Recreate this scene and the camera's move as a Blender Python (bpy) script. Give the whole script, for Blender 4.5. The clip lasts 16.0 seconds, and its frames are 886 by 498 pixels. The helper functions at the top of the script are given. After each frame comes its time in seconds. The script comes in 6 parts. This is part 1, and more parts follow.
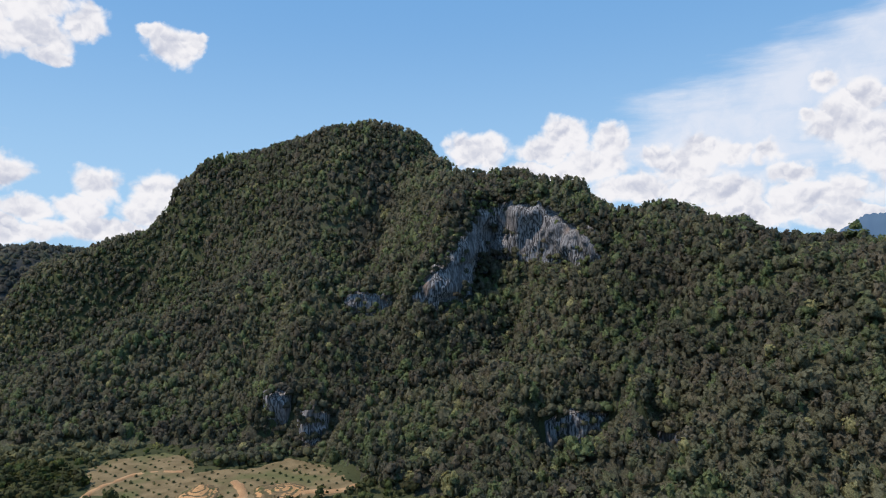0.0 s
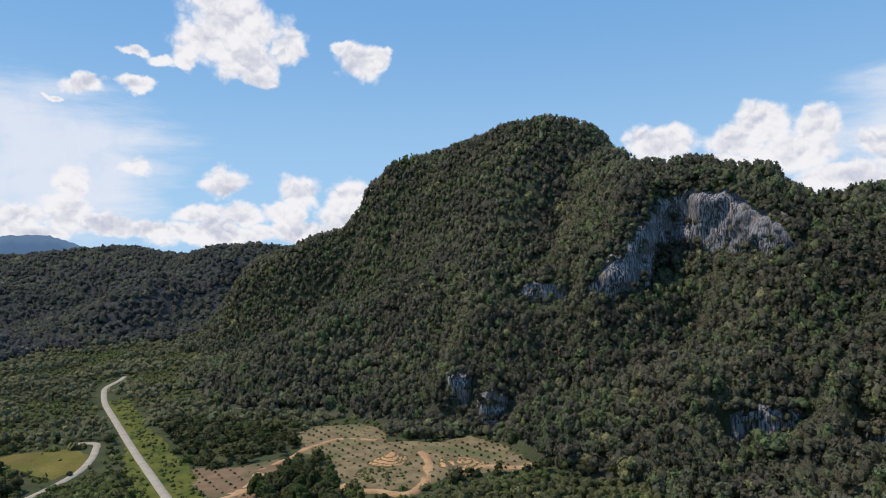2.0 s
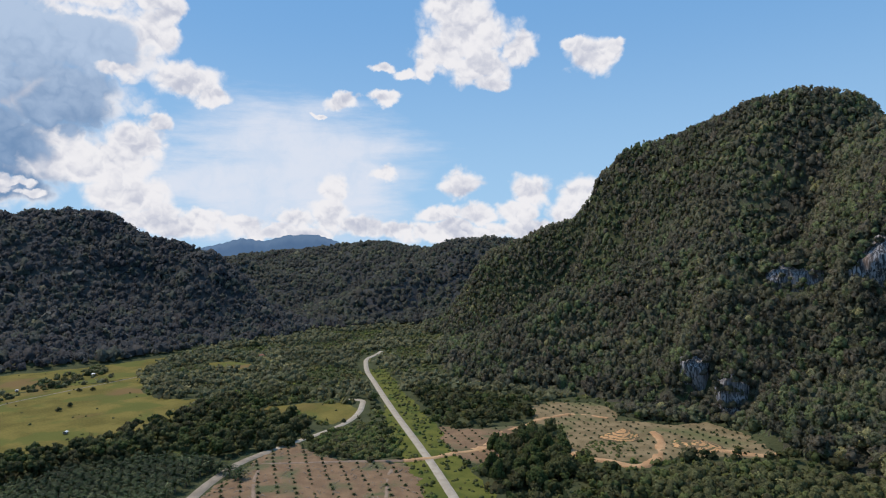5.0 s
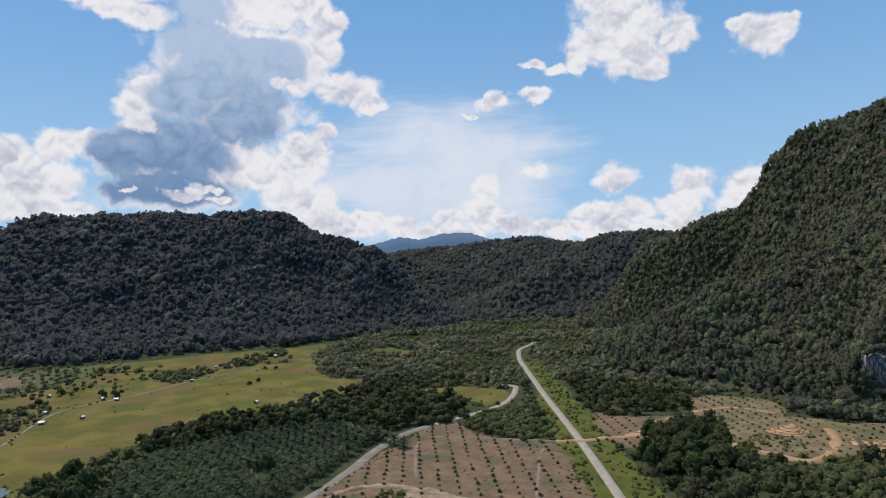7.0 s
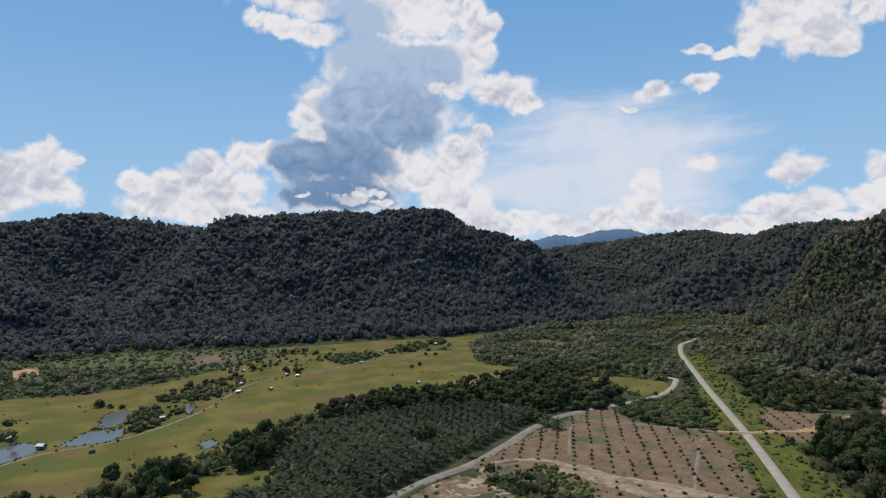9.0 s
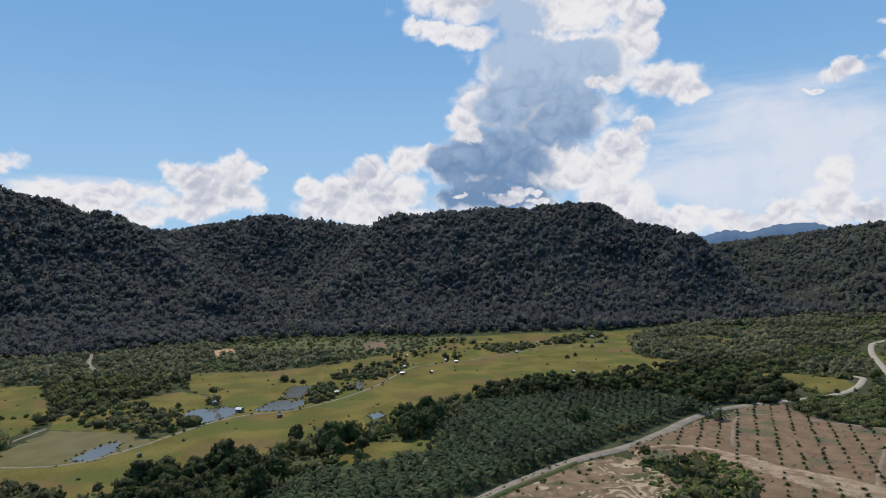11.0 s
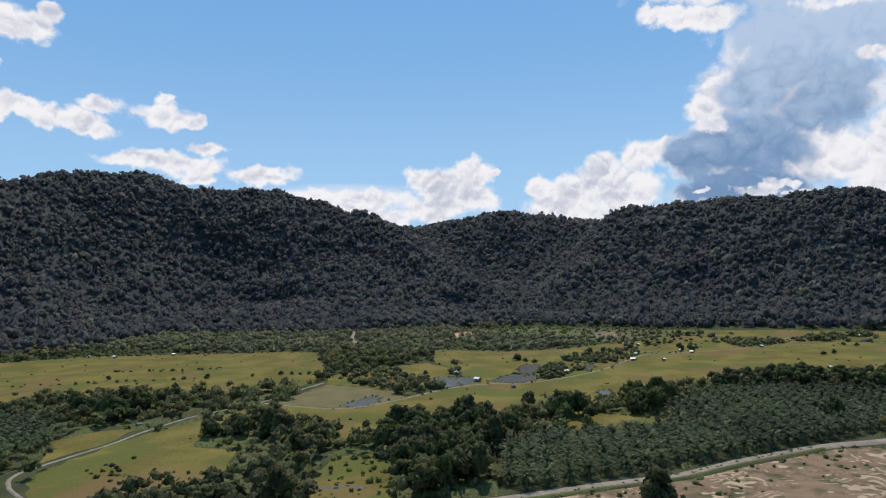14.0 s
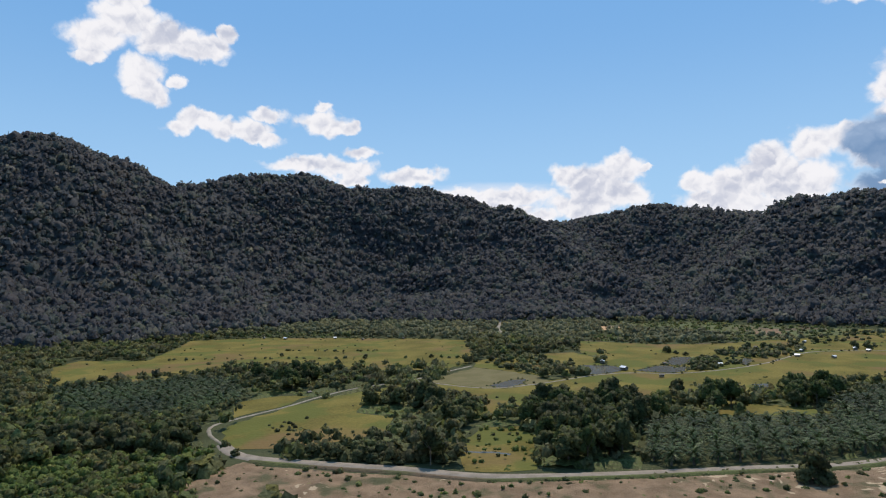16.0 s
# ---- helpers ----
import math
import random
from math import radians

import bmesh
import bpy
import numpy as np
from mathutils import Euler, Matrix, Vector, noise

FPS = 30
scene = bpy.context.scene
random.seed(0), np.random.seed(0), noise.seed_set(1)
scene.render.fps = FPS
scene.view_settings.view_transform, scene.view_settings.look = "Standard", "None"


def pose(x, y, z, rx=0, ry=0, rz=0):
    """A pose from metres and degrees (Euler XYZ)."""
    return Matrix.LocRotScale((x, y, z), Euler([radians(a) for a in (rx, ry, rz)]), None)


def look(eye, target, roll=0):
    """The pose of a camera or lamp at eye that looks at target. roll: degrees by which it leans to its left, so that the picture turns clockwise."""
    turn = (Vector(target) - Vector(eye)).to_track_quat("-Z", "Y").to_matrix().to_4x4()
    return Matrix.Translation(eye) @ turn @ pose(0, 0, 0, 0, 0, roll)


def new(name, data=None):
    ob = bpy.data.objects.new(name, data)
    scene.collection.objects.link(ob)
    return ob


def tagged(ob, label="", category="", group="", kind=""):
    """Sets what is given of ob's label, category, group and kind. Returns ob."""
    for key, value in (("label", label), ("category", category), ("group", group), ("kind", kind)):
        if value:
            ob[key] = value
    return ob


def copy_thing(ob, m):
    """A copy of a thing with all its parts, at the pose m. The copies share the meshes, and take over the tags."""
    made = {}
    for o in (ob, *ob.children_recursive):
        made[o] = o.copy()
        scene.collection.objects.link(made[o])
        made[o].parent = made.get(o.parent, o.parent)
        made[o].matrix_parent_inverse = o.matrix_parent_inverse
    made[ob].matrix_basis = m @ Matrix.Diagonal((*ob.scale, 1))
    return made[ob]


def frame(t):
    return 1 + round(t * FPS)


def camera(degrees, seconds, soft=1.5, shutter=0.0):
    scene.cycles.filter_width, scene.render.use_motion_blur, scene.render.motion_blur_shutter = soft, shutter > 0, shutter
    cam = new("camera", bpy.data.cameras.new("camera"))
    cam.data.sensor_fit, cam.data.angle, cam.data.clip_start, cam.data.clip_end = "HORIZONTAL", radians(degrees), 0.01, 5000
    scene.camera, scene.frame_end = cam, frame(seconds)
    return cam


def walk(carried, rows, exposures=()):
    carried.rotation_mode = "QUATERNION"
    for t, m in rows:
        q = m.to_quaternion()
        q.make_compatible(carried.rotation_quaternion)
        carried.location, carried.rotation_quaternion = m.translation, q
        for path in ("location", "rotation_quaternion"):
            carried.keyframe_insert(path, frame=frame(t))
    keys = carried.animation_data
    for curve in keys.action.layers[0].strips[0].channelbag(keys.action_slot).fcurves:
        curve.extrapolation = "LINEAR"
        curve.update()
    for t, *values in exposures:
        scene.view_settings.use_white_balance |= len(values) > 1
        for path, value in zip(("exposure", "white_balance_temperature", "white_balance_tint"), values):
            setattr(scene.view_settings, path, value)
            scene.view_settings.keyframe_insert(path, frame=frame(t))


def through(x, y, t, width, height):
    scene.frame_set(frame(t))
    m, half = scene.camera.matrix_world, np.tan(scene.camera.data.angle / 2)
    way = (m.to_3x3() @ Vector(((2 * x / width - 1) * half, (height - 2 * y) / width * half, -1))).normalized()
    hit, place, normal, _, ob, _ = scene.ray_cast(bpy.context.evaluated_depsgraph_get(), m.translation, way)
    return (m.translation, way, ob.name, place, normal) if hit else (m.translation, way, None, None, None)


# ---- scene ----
cam = camera(69.16, 16.0, soft=1.1)
PATH = [
    (0, look((0.00, 0.00, 128.39), (-0.001, 99.994, 129.594), -0.622)),
    (0.5, look((0.70, -3.28, 126.61), (-4.798, 96.558, 127.816), -0.700)),
    (1, look((1.36, -6.62, 124.81), (-11.140, 92.590, 126.081), -0.795)),
    (1.5, look((2.01, -9.94, 122.96), (-18.231, 87.981, 124.339), -0.835)),
    (2, look((2.73, -13.21, 121.10), (-24.325, 83.044, 122.593), -0.845)),
    (2.5, look((3.58, -16.47, 119.21), (-28.947, 78.078, 120.734), -0.844)),
    (3, look((4.66, -19.72, 117.38), (-33.271, 72.791, 118.938), -0.824)),
    (3.5, look((6.00, -22.91, 115.55), (-37.336, 67.200, 117.171), -0.807)),
    (4, look((7.73, -25.87, 113.81), (-41.054, 61.409, 115.434), -0.812)),
    (6.5, look((18.76, -38.76, 105.27), (-53.447, 30.393, 107.006), -1.188)),
    (7, look((21.21, -40.88, 103.50), (-54.954, 23.890, 105.288), -1.284)),
    (7.5, look((23.73, -42.61, 101.54), (-56.120, 17.567, 103.414), -1.342)),
    (8, look((26.33, -44.11, 99.46), (-56.951, 11.212, 101.469), -1.376)),
    (8.5, look((29.08, -45.38, 97.44), (-57.430, 4.731, 99.545), -1.428)),
    (9, look((31.93, -46.44, 95.51), (-57.510, -1.758, 97.722), -1.454)),
    (11.5, look((46.08, -49.09, 85.78), (-52.589, -33.070, 88.650), -1.569)),
    (12, look((49.17, -49.39, 83.76), (-50.274, -39.312, 86.780), -1.477)),
    (12.5, look((52.34, -49.63, 81.77), (-47.522, -45.487, 84.958), -1.394)),
    (13, look((55.61, -49.60, 79.86), (-44.321, -51.380, 83.164), -1.367)),
    (13.5, look((58.88, -49.29, 77.97), (-40.759, -57.005, 81.389), -1.305)),
    (14, look((62.13, -48.80, 76.14), (-36.897, -62.266, 79.623), -1.225)),
    (14.5, look((65.33, -48.26, 74.30), (-32.746, -67.435, 77.853), -1.141)),
    (15, look((68.40, -47.57, 72.48), (-28.403, -72.381, 76.090), -1.067)),
    (15.5, look((71.34, -46.75, 70.63), (-23.947, -76.861, 74.241), -0.988)),
    (16, look((74.25, -45.80, 68.73), (-19.260, -81.054, 72.350), -0.906)),
]
walk(cam, PATH, [(0, 0.04), (3, 0.0), (6.5, -0.07), (9, -0.14), (11.5, -0.08), (13.5, 0.0), (16, 0.05)])

# ---- world, sun, exposure ----
SUN_YAW, SUN_UP = 96.0, 59.0      # degrees left of +y, degrees above the horizon


def node(tree, kind, **values):
    n = tree.nodes.new(kind)
    for key, value in values.items():
        if key.startswith("in_"):
            n.inputs[int(key[3:])].default_value = value
        else:
            setattr(n, key, value)
    return n


def math_node(tree, op, a, b=None, c=None, clamp=False):
    n = tree.nodes.new("ShaderNodeMath")
    n.operation, n.use_clamp = op, clamp
    for i, v in enumerate((a, b, c)):
        if v is None:
            continue
        if isinstance(v, (int, float)):
            n.inputs[i].default_value = v
        else:
            tree.links.new(v, n.inputs[i])
    return n.outputs[0]


def vec_node(tree, op, a, b=None):
    n = tree.nodes.new("ShaderNodeVectorMath")
    n.operation = op
    for i, v in enumerate((a, b)):
        if v is None:
            continue
        if isinstance(v, tuple):
            n.inputs[i].default_value = v
        else:
            tree.links.new(v, n.inputs[i])
    return n


def mix_color(tree, fac, a, b, blend="MIX"):
    n = tree.nodes.new("ShaderNodeMix")
    n.data_type, n.blend_type = "RGBA", blend
    for i, v in ((0, fac), (6, a), (7, b)):
        if isinstance(v, (int, float, tuple)):
            n.inputs[i].default_value = v
        else:
            tree.links.new(v, n.inputs[i])
    return n.outputs[2]


def step_node(tree, value, lo, hi, a=0.0, b=1.0):
    n = tree.nodes.new("ShaderNodeMapRange")
    n.interpolation_type = "SMOOTHSTEP"
    tree.links.new(value, n.inputs[0])
    for i, v in enumerate((lo, hi, a, b)):
        n.inputs[i + 1].default_value = v
    return n.outputs[0]


# cumulus: (yaw, elevation, half width, half height) in degrees
CUMULUS_NORTH = [
    (33.3, 19.6, 4.4, 2.2), (35.8, 18.1, 2.7, 2.1), (32.4, 16.7, 2.9, 1.9), (29.1, 18.1, 1.9, 1.4), (34.6, 21.7, 3.2, 1.7), (31.4, 15.1, 1.7, 0.7), (37.3, 16.5, 1.3, 1.1), (41.2, 16.5, 1.4, 0.5),
    (39.3, 16.0, 1.3, 0.6), (22.5, 17.0, 2.3, 1.7), (24.2, 18.1, 1.3, 0.8), (21.1, 17.5, 1.3, 0.9), (44.8, 13.8, 1.7, 0.8), (41.2, 14.2, 1.5, 0.7), (46.7, 12.6, 0.7, 0.3), (41.4, 7.7, 1.4, 0.9),
    (34.5, 6.6, 1.8, 1.5), (28.1, 6.0, 1.9, 1.6), (29.7, 4.1, 2.1, 1.3), (23.4, 5.7, 2.3, 1.7), (24.6, 3.9, 2.4, 1.5)]
CUMULUS_NORTH_LOW = [
    (45.8, 6.3, 1.4, 1.5), (46.0, 4.2, 2.2, 1.6), (48.9, 3.8, 1.6, 1.1), (36.6, 4.0, 2.2, 1.0), (33.0, 3.9, 2.1, 1.1), (40.2, 2.9, 2.5, 0.9), (43.3, 2.9, 2.8, 1.1), (35.2, 2.2, 5.8, 1.1),
    (28.3, 2.4, 4.3, 1.2), (48.2, 2.5, 3.2, 0.9)]
CUMULUS_EAST = [
    (-3.2, 9.4, 3.3, 1.8), (-11.1, 10.5, 2.2, 1.7), (-9.0, 9.2, 2.6, 1.5), (-14.6, 9.8, 1.8, 1.7), (-12.8, 7.9, 4.1, 1.8), (-22.0, 8.4, 2.2, 1.6), (-20.9, 7.3, 2.9, 1.7), (-18.6, 8.3, 1.6, 1.2),
    (-24.3, 8.1, 1.3, 1.0), (-26.8, 8.0, 1.4, 1.0), (-16.5, 5.6, 4.2, 1.6), (-22.8, 5.2, 5.1, 1.8), (-28.5, 6.3, 1.7, 1.0), (-30.4, 4.4, 4.9, 1.6), (-32.2, 9.9, 2.9, 2.0), (-30.9, 12.7, 1.1, 1.0),
    (-33.3, 11.4, 2.1, 1.5), (-29.6, 10.5, 0.8, 0.5), (-33.9, 8.2, 2.4, 2.5), (-37.1, 5.8, 3.2, 3.6), (-25.7, 3.3, 6.5, 1.1), (-32.2, 2.6, 4.3, 1.1), (-8.9, 7.1, 5.9, 1.3)]
CUMULUS_WEST = [
    (76.8, 20.2, 3.0, 1.1), (74.3, 19.7, 2.5, 1.2), (78.5, 20.8, 2.3, 0.8), (66.6, 21.3, 7.4, 2.6), (68.7, 17.0, 5.4, 3.5), (63.8, 17.0, 5.2, 3.2), (60.4, 18.3, 2.2, 2.3), (59.0, 19.9, 1.3, 1.2),
    (60.4, 21.4, 1.8, 1.6), (57.8, 14.9, 3.0, 1.6), (56.0, 13.7, 1.8, 0.8), (72.5, 14.0, 3.9, 2.6), (75.0, 13.1, 1.9, 1.4), (74.9, 11.3, 1.9, 1.2)]
CUMULUS_WEST_LOW = [
    (67.2, 13.0, 6.0, 3.2), (72.6, 9.3, 5.6, 3.2), (76.7, 9.0, 2.2, 2.1), (68.2, 8.8, 5.0, 2.8), (72.6, 5.9, 6.4, 1.8), (61.6, 9.7, 2.7, 1.8), (63.5, 8.0, 3.8, 2.0), (66.0, 7.6, 2.3, 1.3),
    (62.4, 5.6, 3.6, 1.7), (60.1, 11.2, 1.3, 0.8), (60.5, 3.7, 3.2, 1.4), (56.8, 3.8, 2.4, 1.0), (53.6, 3.3, 2.8, 0.9), (57.8, 2.8, 3.0, 1.0), (51.1, 2.5, 3.5, 0.9), (72.4, 22.7, 7.8, 2.0),
    (64.2, 24.0, 6.6, 2.5)]
CUMULUS_SOUTH = [
    (88.9, 7.2, 1.5, 1.1), (86.0, 7.0, 2.7, 1.8), (83.3, 7.8, 2.3, 1.8), (80.5, 9.5, 1.8, 1.7), (82.0, 6.7, 3.9, 2.3), (78.7, 9.8, 1.4, 1.2), (87.1, 5.4, 3.6, 1.3), (82.7, 4.7, 5.6, 1.1),
    (99.9, 8.3, 1.5, 1.2), (97.5, 7.5, 2.8, 1.7), (94.8, 8.7, 1.9, 1.3), (93.0, 8.8, 0.8, 0.3), (98.2, 5.7, 3.7, 1.4), (102.1, 4.7, 2.7, 0.9), (95.1, 6.6, 2.4, 1.7), (108.3, 6.8, 2.8, 0.8),
    (104.0, 6.6, 3.6, 0.9), (105.9, 5.5, 4.7, 0.7), (106.4, 6.2, 5.2, 0.6)]
CUMULUS_SOUTH_HIGH = [
    (139.0, 18.6, 2.5, 1.7), (136.7, 20.1, 3.0, 1.6), (133.7, 18.8, 3.4, 1.5), (130.6, 18.3, 2.1, 1.1), (129.2, 19.7, 0.8, 0.8), (135.8, 16.1, 1.8, 1.6), (135.3, 14.7, 1.8, 1.1), (133.2, 15.5, 1.0, 0.5),
    (139.5, 16.9, 1.2, 0.7), (136.9, 21.6, 2.1, 1.0), (131.5, 12.8, 2.3, 1.0), (132.9, 12.2, 1.6, 0.7), (127.9, 12.3, 2.9, 1.0), (126.0, 13.6, 1.9, 0.7), (126.5, 11.6, 2.4, 0.6), (121.2, 13.0, 2.5, 1.1),
    (121.0, 14.2, 1.0, 0.5), (119.1, 12.8, 1.3, 0.6), (122.7, 9.6, 4.0, 0.8), (117.7, 10.4, 1.6, 0.7), (119.3, 8.9, 3.1, 0.9), (113.3, 8.4, 3.2, 0.8), (118.6, 7.9, 1.7, 0.6)]
CLOUD_BASES = [
    (69.6, 18.4, 3.6, 2.6), (68.1, 15.9, 4.3, 2.7), (71.4, 14.1, 2.6, 2.2), (72.6, 9.8, 5.3, 2.6), (66.7, 12.1, 3.7, 2.3), (76.7, 9.1, 1.8, 1.7), (72.6, 6.3, 5.6, 1.7), (65.5, 14.2, 2.8, 2.1),
    (70.7, 21.3, 3.1, 2.1), (64.8, 16.9, 4.0, 2.3)]
CUMULUS_FRONT = [
    (71.3, 5.9, 1.8, 0.5), (69.9, 6.6, 1.3, 0.5), (68.9, 5.6, 0.8, 0.4), (75.4, 6.1, 0.6, 0.3), (75.1, 11.6, 1.3, 0.9), (65.1, 19.6, 3.3, 1.0), (62.0, 15.0, 1.9, 0.7)]
VEILS = [
    (48.6, 9.6, 10.0, 3.9), (53.7, 6.7, 8.0, 4.0), (44.7, 6.5, 6.0, 4.5), (-24.5, 9.1, 10.0, 4.9), (-30.6, 13.6, 6.7, 2.9), (-35.9, 15.4, 5.3, 2.3), (107.3, 6.5, 7.0, 1.2), (48.2, 8.8, 5.8, 4.6)]


def build_sky():
    world = bpy.data.worlds.new("sky")
    scene.world = world
    world.use_nodes = True
    tree = world.node_tree
    tree.nodes.clear()
    sky = node(tree, "ShaderNodeTexSky", sky_type="NISHITA", sun_disc=False)
    sky.sun_elevation, sky.sun_rotation = radians(SUN_UP), radians(-SUN_YAW % 360)
    sky.air_density, sky.dust_density, sky.ozone_density = 1.0, 0.6, 1.4
    way = node(tree, "ShaderNodeTexCoord").outputs["Generated"]
    unit = vec_node(tree, "NORMALIZE", way).outputs[0]
    xyz = node(tree, "ShaderNodeSeparateXYZ")
    tree.links.new(unit, xyz.inputs[0])
    yaw = math_node(tree, "DEGREES", math_node(tree, "ARCTAN2", math_node(tree, "MULTIPLY", xyz.outputs[0], -1.0), xyz.outputs[1]))
    up = math_node(tree, "DEGREES", math_node(tree, "ARCSINE", xyz.outputs[2]))
    place = node(tree, "ShaderNodeCombineXYZ")
    tree.links.new(yaw, place.inputs[0])
    tree.links.new(up, place.inputs[1])

    def blobs(spots, soft, where):
        best = None
        for a, e, ra, re in spots:
            d = tree.nodes.new("ShaderNodeVectorMath")
            d.operation = "MULTIPLY_ADD"
            tree.links.new(where, d.inputs[0])
            d.inputs[1].default_value, d.inputs[2].default_value = (1 / ra, 1 / re, 0), (-a / ra, -e / re, 0)
            d = vec_node(tree, "LENGTH", d.outputs[0]).outputs["Value"]
            best = d if best is None else math_node(tree, "SMOOTH_MIN", best, d, soft)
        return best

    def fbm(vector, scale, detail, rough):
        n = node(tree, "ShaderNodeTexNoise")
        tree.links.new(vector, n.inputs["Vector"])
        n.inputs["Scale"].default_value, n.inputs["Detail"].default_value, n.inputs["Roughness"].default_value = scale, detail, rough
        return n.outputs[0]

    # ragged, heaped outlines: the place is pushed about by a coarse and a fine noise
    def shove(where, size, far, detail):
        n = node(tree, "ShaderNodeTexNoise")
        tree.links.new(where, n.inputs["Vector"])
        n.inputs["Scale"].default_value, n.inputs["Detail"].default_value, n.inputs["Roughness"].default_value = size, detail, 0.55
        off = vec_node(tree, "SUBTRACT", n.outputs["Color"], (0.5, 0.5, 0.5)).outputs[0]
        off = vec_node(tree, "MULTIPLY", off, (far, far, 0)).outputs[0]
        return vec_node(tree, "ADD", where, off).outputs[0]

    ragged = shove(place.outputs[0], 0.42, 2.6, 6.0)
    near = blobs(CUMULUS_NORTH, 0.12, ragged)
    for group in (CUMULUS_NORTH_LOW, CUMULUS_EAST, CUMULUS_WEST, CUMULUS_WEST_LOW, CUMULUS_SOUTH, CUMULUS_SOUTH_HIGH):
        near = math_node(tree, "MINIMUM", near, blobs(group, 0.12, ragged))

    def billow(vector):
        """Rounded heaps with creases between, about 0 to 1."""
        total = None
        for size, weight in ((0.36, 0.60), (0.85, 0.29), (2.0, 0.11)):
            fold = math_node(tree, "ABSOLUTE", math_node(tree, "MULTIPLY_ADD", fbm(vector, size, 0.0, 0.5), 2.0, -1.0))
            fold = math_node(tree, "MULTIPLY", fold, 2.4 * weight)
            total = fold if total is None else math_node(tree, "ADD", total, fold)
        return total

    curled = shove(place.outputs[0], 0.9, 1.2, 3.0)
    puff = billow(curled)
    puff_sun = billow(vec_node(tree, "ADD", curled, (0.12, 0.42, 0)).outputs[0])
    body = math_node(tree, "SUBTRACT", 1.0, near)
    body = math_node(tree, "ADD", body, math_node(tree, "MULTIPLY", math_node(tree, "SUBTRACT", puff, 0.45), 0.30))
    cover = step_node(tree, body, -0.10, 0.36)
    relief = math_node(tree, "SUBTRACT", puff, puff_sun)
    thick = math_node(tree, "MINIMUM", body, 0.9)
    broad = fbm(place.outputs[0], 0.22, 2.0, 0.5)
    shade = math_node(tree, "ADD", math_node(tree, "MULTIPLY", relief, 0.75), math_node(tree, "MULTIPLY", thick, -0.42))
    shade = math_node(tree, "ADD", shade, math_node(tree, "MULTIPLY_ADD", broad, 1.3, -0.65))
    lit = step_node(tree, shade, -0.85, 0.05)
    dark = math_node(tree, "ADD", blobs(CLOUD_BASES, 0.25, ragged), math_node(tree, "MULTIPLY", math_node(tree, "SUBTRACT", puff, 0.45), -0.35))
    base = step_node(tree, dark, 0.70, 1.20, 1.0, 0.0)
    cloud = mix_color(tree, lit, (0.53, 0.56, 0.67, 1), (0.88, 0.87, 0.90, 1))
    gloom = mix_color(tree, step_node(tree, math_node(tree, "MULTIPLY_ADD", puff, 5.0, up), 9.0, 21.0), (0.15, 0.27, 0.47, 1), (0.43, 0.555, 0.75, 1))
    front = step_node(tree, math_node(tree, "ADD", blobs(CUMULUS_FRONT, 0.15, ragged), math_node(tree, "MULTIPLY", math_node(tree, "SUBTRACT", puff, 0.45), -0.5)), 0.75, 1.15, 0.0, 1.0)
    base = math_node(tree, "MULTIPLY", base, front)
    cloud = mix_color(tree, math_node(tree, "MULTIPLY", base, 0.95), cloud, gloom)
    stretched = vec_node(tree, "MULTIPLY", unit, (5.0, 5.0, 26.0)).outputs[0]
    wisp = fbm(stretched, 1.2, 6.0, 0.6)
    veil = math_node(tree, "ADD", math_node(tree, "SUBTRACT", 1.0, blobs(VEILS, 0.4, place.outputs[0])), math_node(tree, "MULTIPLY", math_node(tree, "SUBTRACT", wisp, 0.5), 1.6))
    veil = math_node(tree, "MULTIPLY", step_node(tree, veil, -0.35, 0.6), 0.85)
    veil = math_node(tree, "MULTIPLY", veil, step_node(tree, fbm(ragged, 0.30, 5.0, 0.6), 0.30, 0.62, 0.75, 1.0))
    haze = step_node(tree, up, 0.0, 24.0, 0.62, 0.0)
    clear = mix_color(tree, 1.0, sky.outputs[0], (0.115, 0.135, 0.165, 1), "MULTIPLY")
    clear = mix_color(tree, 0.92, clear, (0.175, 0.395, 0.725, 1))
    clear = mix_color(tree, haze, clear, (0.50, 0.74, 0.95, 1))
    clear = mix_color(tree, veil, clear, (0.78, 0.81, 0.90, 1))
    whole = mix_color(tree, cover, clear, cloud)
    back = node(tree, "ShaderNodeBackground")
    back.inputs[1].default_value = 1.0
    tree.links.new(whole, back.inputs[0])
    tree.links.new(back.outputs[0], node(tree, "ShaderNodeOutputWorld").inputs[0])


build_sky()
sun = new("sun", bpy.data.lights.new("sun", "SUN"))
sun.data.energy, sun.data.angle, sun.data.color = 3.5, radians(0.53), (1.0, 0.885, 0.78)
sun_way = Vector((-math.sin(radians(SUN_YAW)) * math.cos(radians(SUN_UP)), math.cos(radians(SUN_YAW)) * math.cos(radians(SUN_UP)), math.sin(radians(SUN_UP))))
sun.matrix_world = look(sun_way * 1000, (0, 0, 0))
scene.view_settings.exposure = 0.0


